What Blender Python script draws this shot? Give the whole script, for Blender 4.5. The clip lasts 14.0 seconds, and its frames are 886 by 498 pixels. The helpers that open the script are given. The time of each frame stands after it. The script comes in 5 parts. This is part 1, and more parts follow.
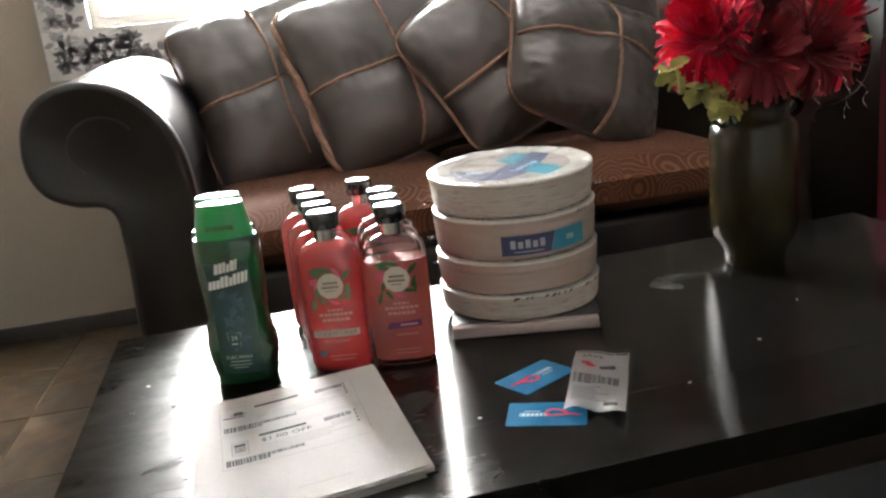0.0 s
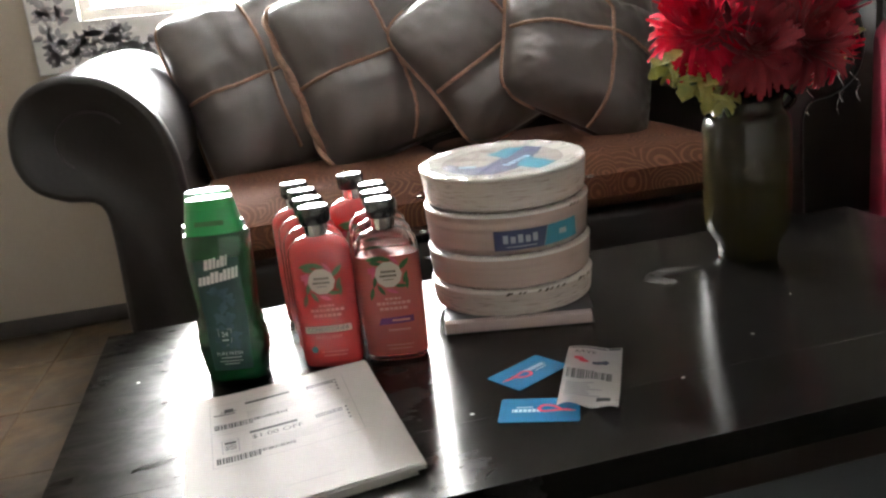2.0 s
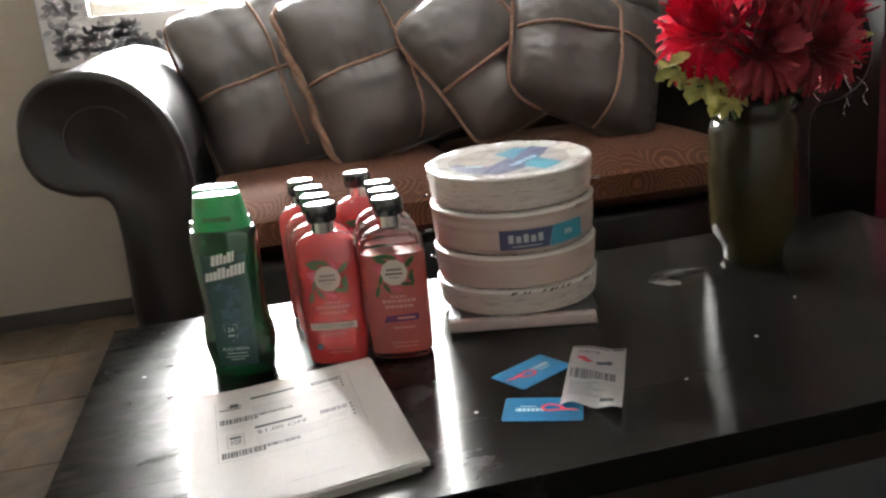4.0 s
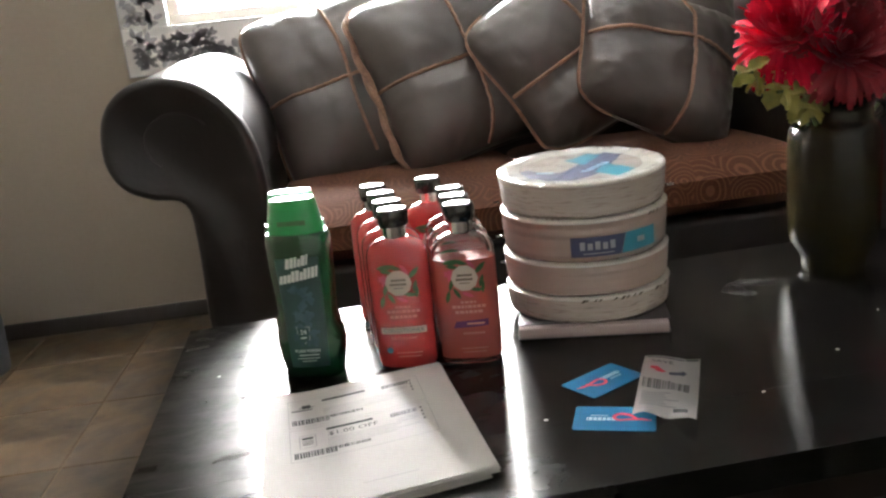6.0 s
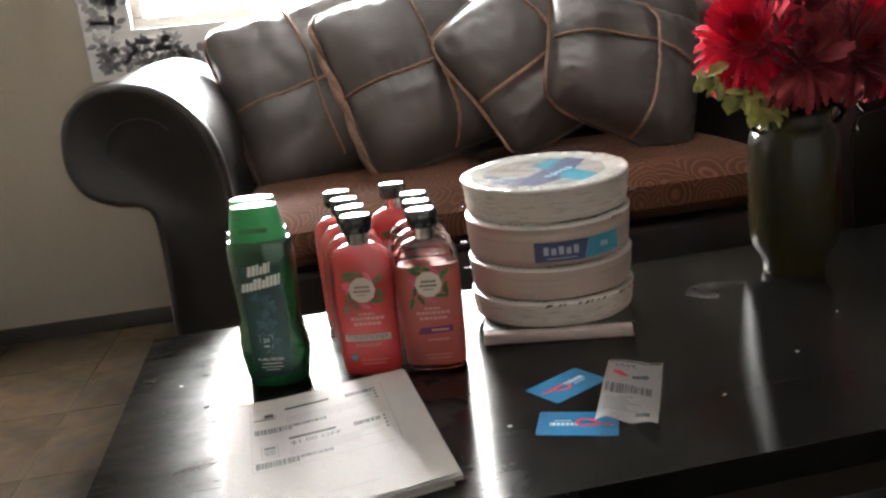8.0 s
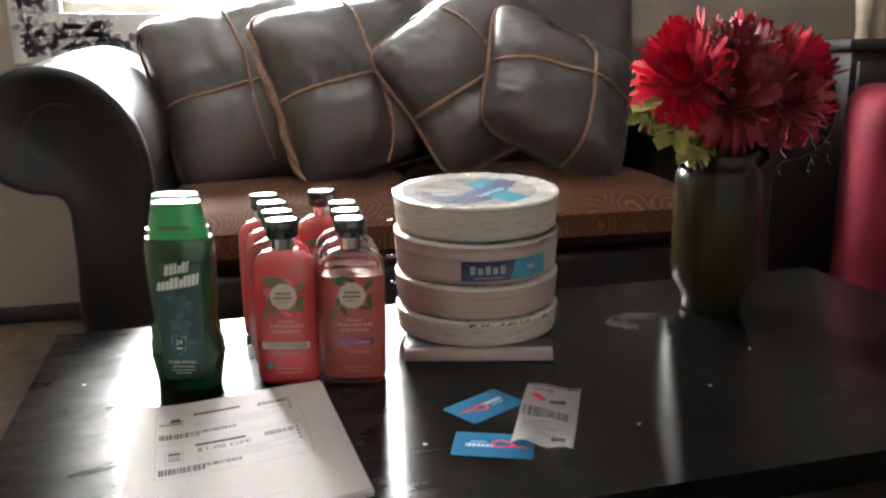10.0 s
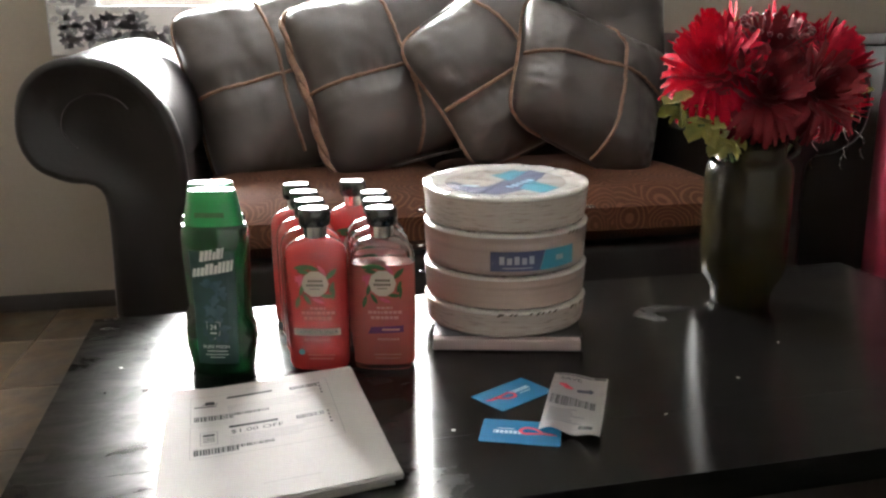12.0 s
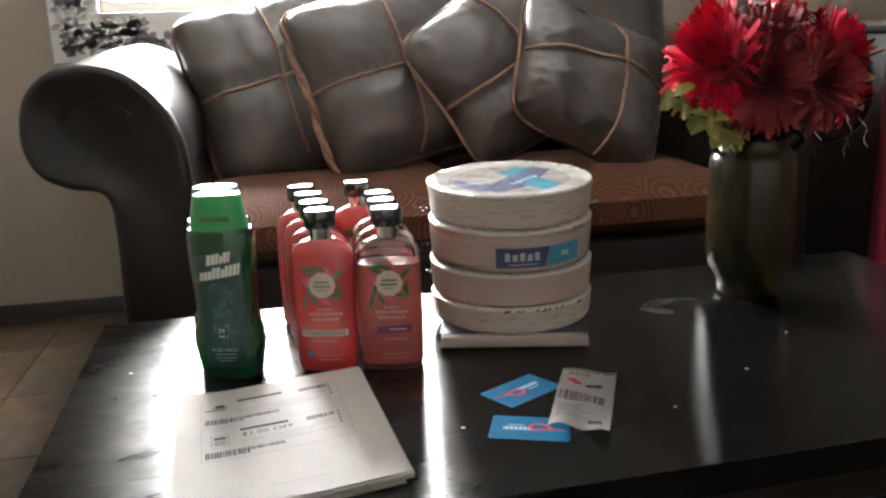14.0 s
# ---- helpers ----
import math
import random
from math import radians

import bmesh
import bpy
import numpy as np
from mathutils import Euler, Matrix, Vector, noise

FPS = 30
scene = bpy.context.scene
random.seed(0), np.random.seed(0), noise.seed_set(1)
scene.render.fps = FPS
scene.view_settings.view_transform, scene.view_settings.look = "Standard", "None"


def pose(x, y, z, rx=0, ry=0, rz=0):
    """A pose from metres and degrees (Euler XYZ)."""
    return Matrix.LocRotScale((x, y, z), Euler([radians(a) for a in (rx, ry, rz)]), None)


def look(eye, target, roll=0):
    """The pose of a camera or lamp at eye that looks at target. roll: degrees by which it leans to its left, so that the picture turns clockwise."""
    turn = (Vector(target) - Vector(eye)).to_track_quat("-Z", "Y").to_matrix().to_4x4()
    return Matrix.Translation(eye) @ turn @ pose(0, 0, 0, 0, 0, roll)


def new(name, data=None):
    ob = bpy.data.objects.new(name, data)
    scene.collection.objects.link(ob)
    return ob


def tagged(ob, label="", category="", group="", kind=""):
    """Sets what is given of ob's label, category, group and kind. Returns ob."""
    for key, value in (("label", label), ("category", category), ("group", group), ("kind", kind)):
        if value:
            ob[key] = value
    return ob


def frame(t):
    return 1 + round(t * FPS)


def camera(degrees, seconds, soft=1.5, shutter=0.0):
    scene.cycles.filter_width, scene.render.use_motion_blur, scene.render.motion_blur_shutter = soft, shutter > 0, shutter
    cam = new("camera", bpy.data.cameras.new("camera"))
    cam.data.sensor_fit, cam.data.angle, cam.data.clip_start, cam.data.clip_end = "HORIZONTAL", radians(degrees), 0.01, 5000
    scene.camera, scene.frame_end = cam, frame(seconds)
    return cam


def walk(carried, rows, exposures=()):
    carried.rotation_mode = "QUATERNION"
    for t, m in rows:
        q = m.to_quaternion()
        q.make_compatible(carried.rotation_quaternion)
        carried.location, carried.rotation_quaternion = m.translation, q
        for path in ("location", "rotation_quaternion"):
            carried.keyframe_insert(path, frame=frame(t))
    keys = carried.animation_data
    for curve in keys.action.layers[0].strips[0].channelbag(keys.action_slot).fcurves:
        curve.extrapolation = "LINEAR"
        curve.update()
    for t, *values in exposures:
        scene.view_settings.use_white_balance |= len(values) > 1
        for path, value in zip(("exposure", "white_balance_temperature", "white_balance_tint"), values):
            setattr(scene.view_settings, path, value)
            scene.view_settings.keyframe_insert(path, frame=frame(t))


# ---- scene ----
cam = camera(55.6, 14.0, soft=2.4)
PATH = [
    (0, (-0.177, -0.788, 0.834), (0.143, 1.119, 0.322), -6.4),
    (0.5, (-0.177, -0.785, 0.832), (0.148, 1.118, 0.309), -6.2),
    (1, (-0.178, -0.785, 0.833), (0.147, 1.118, 0.311), -6.3),
    (1.5, (-0.176, -0.783, 0.834), (0.158, 1.118, 0.308), -6.2),
    (2, (-0.174, -0.781, 0.834), (0.159, 1.119, 0.305), -6.4),
    (2.5, (-0.175, -0.782, 0.833), (0.158, 1.117, 0.302), -6.4),
    (3, (-0.175, -0.781, 0.831), (0.156, 1.118, 0.299), -6.3),
    (3.2, (-0.177, -0.783, 0.837), (0.153, 1.117, 0.304), -6.1),
    (5.3, (-0.175, -0.786, 0.832), (0.132, 1.123, 0.322), -5.3),
    (5.5, (-0.178, -0.785, 0.834), (0.092, 1.131, 0.33), -5.9),
    (6, (-0.185, -0.785, 0.836), (-0.01, 1.143, 0.335), -6.2),
    (6.5, (-0.184, -0.786, 0.837), (0.006, 1.14, 0.333), -6.0),
    (6.8, (-0.194, -0.781, 0.834), (-0.091, 1.144, 0.294), -5.1),
    (7, (-0.198, -0.787, 0.836), (-0.091, 1.146, 0.336), -5.3),
    (7.5, (-0.183, -0.78, 0.837), (0.011, 1.144, 0.326), -5.9),
    (8, (-0.173, -0.783, 0.838), (0.067, 1.138, 0.337), -6.2),
    (8.2, (-0.168, -0.777, 0.842), (0.148, 1.136, 0.345), -5.3),
    (8.5, (-0.17, -0.771, 0.833), (0.268, 1.122, 0.36), -1.7),
    (8.7, (-0.174, -0.77, 0.83), (0.251, 1.125, 0.356), -1.1),
    (10.8, (-0.179, -0.773, 0.831), (0.242, 1.125, 0.363), -0.6),
    (11, (-0.182, -0.772, 0.828), (0.225, 1.124, 0.342), -0.7),
    (11.5, (-0.184, -0.782, 0.824), (0.186, 1.119, 0.324), -0.3),
    (12, (-0.183, -0.784, 0.828), (0.177, 1.124, 0.345), -0.6),
    (12.5, (-0.183, -0.787, 0.827), (0.155, 1.123, 0.341), -0.9),
    (13, (-0.183, -0.778, 0.821), (0.157, 1.131, 0.331), -0.9),
    (13.5, (-0.185, -0.776, 0.822), (0.156, 1.132, 0.329), -1.4),
    (14, (-0.183, -0.786, 0.829), (0.163, 1.122, 0.342), -2.1),
]
walk(cam, [(t, look(eye, target, roll)) for t, eye, target, roll in PATH], ((0, 0.64), (3.2, 0.64), (5.5, 0.64), (6.5, 0.54), (14, 0.52)))

# ---- light ----
world = bpy.data.worlds.new("world")
scene.world = world
world.use_nodes = True
wn = world.node_tree
sky = wn.nodes.new("ShaderNodeTexSky")
sky.sky_type, sky.sun_disc = "NISHITA", False
sky.sun_elevation, sky.sun_rotation = radians(38), radians(-15)
wn.links.new(sky.outputs[0], wn.nodes["Background"].inputs[0])
wn.nodes["Background"].inputs[1].default_value = 0.1

T = 0.42          # height of the coffee table's top
WALL = 1.985       # the wall behind the sofa


# ---- materials ----
def material(name, colour, rough=0.5, metal=0.0, vary=0.15, scale=30.0, bump=0.0, bump_scale=None, coat=0.0,
             spread=0.0, colour2=None, mix_scale=None, stretch=(1, 1, 1), specular=0.5, transmission=0.0, ior=1.45, sheen=0.0, edge=(0.35, 0.65)):
    """A Principled material with two scales of variation in colour, roughness and relief."""
    m = bpy.data.materials.new(name)
    m.use_nodes = True
    nt = m.node_tree
    b = nt.nodes["Principled BSDF"]
    co = nt.nodes.new("ShaderNodeTexCoord")
    mp = nt.nodes.new("ShaderNodeMapping")
    mp.inputs["Scale"].default_value = stretch
    nt.links.new(co.outputs["Object"], mp.inputs[0])
    n1 = nt.nodes.new("ShaderNodeTexNoise")
    n1.inputs["Scale"].default_value, n1.inputs["Detail"].default_value = scale, 5
    n2 = nt.nodes.new("ShaderNodeTexNoise")
    n2.inputs["Scale"].default_value, n2.inputs["Detail"].default_value = mix_scale or scale * 0.13, 3
    for n in (n1, n2):
        nt.links.new(mp.outputs[0], n.inputs["Vector"])
    c = Vector(colour)
    c2 = Vector(colour2) if colour2 else c * (1 - vary)
    r1 = nt.nodes.new("ShaderNodeValToRGB")
    r1.color_ramp.elements[0].position, r1.color_ramp.elements[1].position = edge
    r1.color_ramp.elements[0].color = (*(c2), 1)
    r1.color_ramp.elements[1].color = (*(c), 1)
    add = nt.nodes.new("ShaderNodeMath")
    add.operation = "MULTIPLY_ADD"
    add.inputs[1].default_value, add.inputs[2].default_value = 0.5, 0.0
    nt.links.new(n1.outputs[0], add.inputs[0])
    add2 = nt.nodes.new("ShaderNodeMath")
    add2.operation = "MULTIPLY_ADD"
    add2.inputs[1].default_value = 0.5
    nt.links.new(n2.outputs[0], add2.inputs[0])
    nt.links.new(add.outputs[0], add2.inputs[2])
    nt.links.new(add2.outputs[0], r1.inputs[0])
    nt.links.new(r1.outputs[0], b.inputs["Base Color"])
    b.inputs["Metallic"].default_value = metal
    b.inputs["Specular IOR Level"].default_value = specular
    b.inputs["Coat Weight"].default_value = coat
    b.inputs["Coat Roughness"].default_value = 0.08
    b.inputs["Transmission Weight"].default_value = transmission
    b.inputs["IOR"].default_value = ior
    b.inputs["Sheen Weight"].default_value = sheen
    mr = nt.nodes.new("ShaderNodeMapRange")
    mr.inputs[3].default_value, mr.inputs[4].default_value = max(0.0, rough - spread), min(1.0, rough + spread)
    mr.inputs[1].default_value, mr.inputs[2].default_value = 0.3, 0.7
    nt.links.new(n2.outputs[0], mr.inputs[0])
    nt.links.new(mr.outputs[0], b.inputs["Roughness"])
    if bump:
        n3 = n1
        if bump_scale:
            n3 = nt.nodes.new("ShaderNodeTexNoise")
            n3.inputs["Scale"].default_value, n3.inputs["Detail"].default_value = bump_scale, 4
            nt.links.new(mp.outputs[0], n3.inputs["Vector"])
        bp = nt.nodes.new("ShaderNodeBump")
        bp.inputs["Strength"].default_value, bp.inputs["Distance"].default_value = 0.6, bump
        nt.links.new(n3.outputs[0], bp.inputs["Height"])
        nt.links.new(bp.outputs[0], b.inputs["Normal"])
    return m


def random_tint(m, amount):
    """Varies a material from object to object."""
    nt = m.node_tree
    b = nt.nodes["Principled BSDF"]
    src = b.inputs["Base Color"].links[0].from_socket
    oi = nt.nodes.new("ShaderNodeObjectInfo")
    mr = nt.nodes.new("ShaderNodeMapRange")
    mr.inputs[3].default_value, mr.inputs[4].default_value = 1 - amount, 1 + amount
    nt.links.new(oi.outputs["Random"], mr.inputs[0])
    hs = nt.nodes.new("ShaderNodeHueSaturation")
    nt.links.new(mr.outputs[0], hs.inputs["Value"])
    nt.links.new(src, hs.inputs["Color"])
    nt.links.new(hs.outputs[0], b.inputs["Base Color"])
    return m


def glow(name, colour, strength):
    m = bpy.data.materials.new(name)
    m.use_nodes = True
    nt = m.node_tree
    nt.nodes.remove(nt.nodes["Principled BSDF"])
    e = nt.nodes.new("ShaderNodeEmission")
    e.inputs[0].default_value, e.inputs[1].default_value = (*colour, 1), strength
    nt.links.new(e.outputs[0], nt.nodes["Material Output"].inputs[0])
    return m


def paisley(name):
    """Brown woven upholstery with swirling scrolls."""
    m = material(name, (0.062, 0.023, 0.012), rough=0.9, vary=0.4, scale=220, bump=0.0012, mix_scale=7, specular=0.2)
    nt = m.node_tree
    b = nt.nodes["Principled BSDF"]
    src = b.inputs["Base Color"].links[0].from_socket
    co = nt.nodes.new("ShaderNodeTexCoord")
    ns = nt.nodes.new("ShaderNodeTexNoise")
    ns.inputs["Scale"].default_value = 5
    nt.links.new(co.outputs["Object"], ns.inputs["Vector"])
    mx = nt.nodes.new("ShaderNodeMix")
    mx.data_type = "VECTOR"
    mx.inputs[0].default_value = 0.10
    nt.links.new(co.outputs["Object"], mx.inputs[4])
    nt.links.new(ns.outputs["Color"], mx.inputs[5])
    vo = nt.nodes.new("ShaderNodeTexVoronoi")
    vo.inputs["Scale"].default_value = 11
    nt.links.new(mx.outputs[1], vo.inputs["Vector"])
    wv = nt.nodes.new("ShaderNodeMath")
    wv.operation = "MULTIPLY"
    wv.inputs[1].default_value = 62
    nt.links.new(vo.outputs["Distance"], wv.inputs[0])
    sn = nt.nodes.new("ShaderNodeMath")
    sn.operation = "SINE"
    nt.links.new(wv.outputs[0], sn.inputs[0])
    rp = nt.nodes.new("ShaderNodeValToRGB")
    rp.color_ramp.elements[0].position, rp.color_ramp.elements[1].position = 0.35, 0.75
    nt.links.new(sn.outputs[0], rp.inputs[0])
    mc = nt.nodes.new("ShaderNodeMix")
    mc.data_type = "RGBA"
    soft = nt.nodes.new("ShaderNodeMath")
    soft.operation = "MULTIPLY"
    soft.inputs[1].default_value = 0.6
    nt.links.new(rp.outputs[0], soft.inputs[0])
    nt.links.new(soft.outputs[0], mc.inputs[0])
    nt.links.new(src, mc.inputs[6])
    mc.inputs[7].default_value = (0.115, 0.055, 0.030, 1)
    nt.links.new(mc.outputs[2], b.inputs["Base Color"])
    return m


def worn_wood(name):
    """Near-black stained tabletop with a rubbed satin sheen and dusty smears."""
    m = material(name, (0.0030, 0.0027, 0.0024), rough=0.245, spread=0.05, vary=0.35, scale=26, stretch=(1, 1.8, 1), bump=0.00015, bump_scale=60, mix_scale=6, specular=0.32)
    nt = m.node_tree
    b = nt.nodes["Principled BSDF"]
    src = b.inputs["Base Color"].links[0].from_socket
    co = nt.nodes.new("ShaderNodeTexCoord")
    n = nt.nodes.new("ShaderNodeTexNoise")
    n.inputs["Scale"].default_value, n.inputs["Detail"].default_value, n.inputs["Distortion"].default_value = 7.5, 9, 0.0
    nt.links.new(co.outputs["Object"], n.inputs["Vector"])
    rp = nt.nodes.new("ShaderNodeValToRGB")
    rp.color_ramp.elements[0].position, rp.color_ramp.elements[1].position = 0.42, 0.95
    rp.color_ramp.elements[1].color = (0.55, 0.55, 0.55, 1)
    nt.links.new(n.outputs[0], rp.inputs[0])
    mc = nt.nodes.new("ShaderNodeMix")
    mc.data_type = "RGBA"
    nt.links.new(rp.outputs[0], mc.inputs[0])
    nt.links.new(src, mc.inputs[6])
    mc.inputs[7].default_value = (0.0062, 0.0058, 0.0053, 1)
    nt.links.new(mc.outputs[2], b.inputs["Base Color"])
    cl = nt.nodes.new("ShaderNodeTexNoise")
    cl.inputs["Scale"].default_value, cl.inputs["Detail"].default_value, cl.inputs["Roughness"].default_value, cl.inputs["Distortion"].default_value = 15.0, 8, 0.66, 0.5
    st = nt.nodes.new("ShaderNodeMapping")
    st.inputs["Scale"].default_value = (0.8, 1.5, 1)
    nt.links.new(co.outputs["Object"], st.inputs[0])
    nt.links.new(st.outputs[0], cl.inputs["Vector"])
    rr = nt.nodes.new("ShaderNodeMapRange")
    rr.interpolation_type = "SMOOTHSTEP"
    rr.inputs[1].default_value, rr.inputs[2].default_value, rr.inputs[3].default_value, rr.inputs[4].default_value = 0.32, 0.70, 0.22, 0.27
    nt.links.new(cl.outputs[0], rr.inputs[0])
    # Lacquer: a dark body under a polish, which hands have smeared at the end by the bottles.
    body = nt.nodes.new("ShaderNodeBsdfDiffuse")
    nt.links.new(mc.outputs[2], body.inputs["Color"])
    polish, smeared = nt.nodes.new("ShaderNodeBsdfGlossy"), nt.nodes.new("ShaderNodeBsdfGlossy")
    for g in (polish, smeared):
        g.distribution = "BECKMANN"
        g.inputs["Color"].default_value = (0.95, 0.94, 0.92, 1)
    nt.links.new(rr.outputs[0], polish.inputs["Roughness"])
    # Rubbed from end to end: its sheen draws out along the depth of the table.
    along = nt.nodes.new("ShaderNodeCombineXYZ")
    along.inputs[0].default_value = 1.0
    nt.links.new(along.outputs[0], polish.inputs["Tangent"])
    polish.inputs["Anisotropy"].default_value = 0.6
    smeared.inputs["Roughness"].default_value = 0.30
    at_end = nt.nodes.new("ShaderNodeSeparateXYZ")
    nt.links.new(co.outputs["Object"], at_end.inputs[0])
    worn = nt.nodes.new("ShaderNodeMapRange")
    worn.interpolation_type = "SMOOTHSTEP"
    worn.inputs[1].default_value, worn.inputs[2].default_value, worn.inputs[3].default_value, worn.inputs[4].default_value = 0.15, 0.60, 1.0, 0.12
    nt.links.new(at_end.outputs[0], worn.inputs[0])
    clouds = nt.nodes.new("ShaderNodeMapRange")
    clouds.interpolation_type = "SMOOTHSTEP"
    clouds.inputs[1].default_value, clouds.inputs[2].default_value, clouds.inputs[3].default_value, clouds.inputs[4].default_value = 0.30, 0.70, 0.15, 0.60
    nt.links.new(cl.outputs[0], clouds.inputs[0])
    share = nt.nodes.new("ShaderNodeMath")
    share.operation = "MULTIPLY"
    nt.links.new(worn.outputs[0], share.inputs[0])
    nt.links.new(clouds.outputs[0], share.inputs[1])
    gloss = nt.nodes.new("ShaderNodeMixShader")
    nt.links.new(share.outputs[0], gloss.inputs[0])
    nt.links.new(polish.outputs[0], gloss.inputs[1])
    nt.links.new(smeared.outputs[0], gloss.inputs[2])
    fr = nt.nodes.new("ShaderNodeFresnel")
    fr.inputs["IOR"].default_value = 1.30
    mx = nt.nodes.new("ShaderNodeMixShader")
    nt.links.new(fr.outputs[0], mx.inputs[0])
    nt.links.new(body.outputs[0], mx.inputs[1])
    nt.links.new(gloss.outputs[0], mx.inputs[2])
    nt.links.new(mx.outputs[0], nt.nodes["Material Output"].inputs[0])
    return m


def plate_edges(name):
    """Stacked paper rims: pale edges broken by thin dark dashes of print."""
    m = material(name, (0.43, 0.37, 0.32), rough=0.45, vary=0.18, scale=9, stretch=(1, 1, 60), bump=0.0010, bump_scale=9, mix_scale=3, coat=0.4)
    nt = m.node_tree
    b = nt.nodes["Principled BSDF"]
    src = b.inputs["Base Color"].links[0].from_socket
    co = nt.nodes.new("ShaderNodeTexCoord")
    mp = nt.nodes.new("ShaderNodeMapping")
    mp.inputs["Scale"].default_value = (1, 1, 14)
    nt.links.new(co.outputs["Object"], mp.inputs[0])
    n = nt.nodes.new("ShaderNodeTexNoise")
    n.inputs["Scale"].default_value, n.inputs["Detail"].default_value = 42, 3
    nt.links.new(mp.outputs[0], n.inputs["Vector"])
    rp = nt.nodes.new("ShaderNodeValToRGB")
    rp.color_ramp.elements[0].position, rp.color_ramp.elements[1].position = 0.56, 0.70
    nt.links.new(n.outputs[0], rp.inputs[0])
    mc = nt.nodes.new("ShaderNodeMix")
    mc.data_type = "RGBA"
    nt.links.new(rp.outputs[0], mc.inputs[0])
    nt.links.new(src, mc.inputs[6])
    mc.inputs[7].default_value = (0.20, 0.15, 0.13, 1)
    nt.links.new(mc.outputs[2], b.inputs["Base Color"])
    return m


def dusty(name):
    """A thin broken film of dust."""
    m = material(name, (0.30, 0.29, 0.27), rough=0.7, vary=0.2, scale=60)
    nt = m.node_tree
    b = nt.nodes["Principled BSDF"]
    co = nt.nodes.new("ShaderNodeTexCoord")
    n = nt.nodes.new("ShaderNodeTexNoise")
    n.inputs["Scale"].default_value, n.inputs["Detail"].default_value, n.inputs["Distortion"].default_value = 28, 7, 1.0
    nt.links.new(co.outputs["Object"], n.inputs["Vector"])
    r = nt.nodes.new("ShaderNodeMapRange")
    r.interpolation_type = "SMOOTHSTEP"
    r.inputs[1].default_value, r.inputs[2].default_value, r.inputs[3].default_value, r.inputs[4].default_value = 0.46, 0.74, 0.0, 0.34
    nt.links.new(n.outputs[0], r.inputs[0])
    nt.links.new(r.outputs[0], b.inputs["Alpha"])
    return m


def lit_through(name, colour, share):
    """A cloudy liquid: light from behind comes through it, softened."""
    m = material(name, colour, rough=0.15, vary=0.05, scale=10, transmission=0.4, ior=1.36, coat=0.5)
    nt = m.node_tree
    b = nt.nodes["Principled BSDF"]
    tr = nt.nodes.new("ShaderNodeBsdfTranslucent")
    nt.links.new(b.inputs["Base Color"].links[0].from_socket, tr.inputs["Color"])
    mx = nt.nodes.new("ShaderNodeMixShader")
    mx.inputs[0].default_value = share
    nt.links.new(b.outputs[0], mx.inputs[1])
    nt.links.new(tr.outputs[0], mx.inputs[2])
    nt.links.new(mx.outputs[0], nt.nodes["Material Output"].inputs[0])
    return m


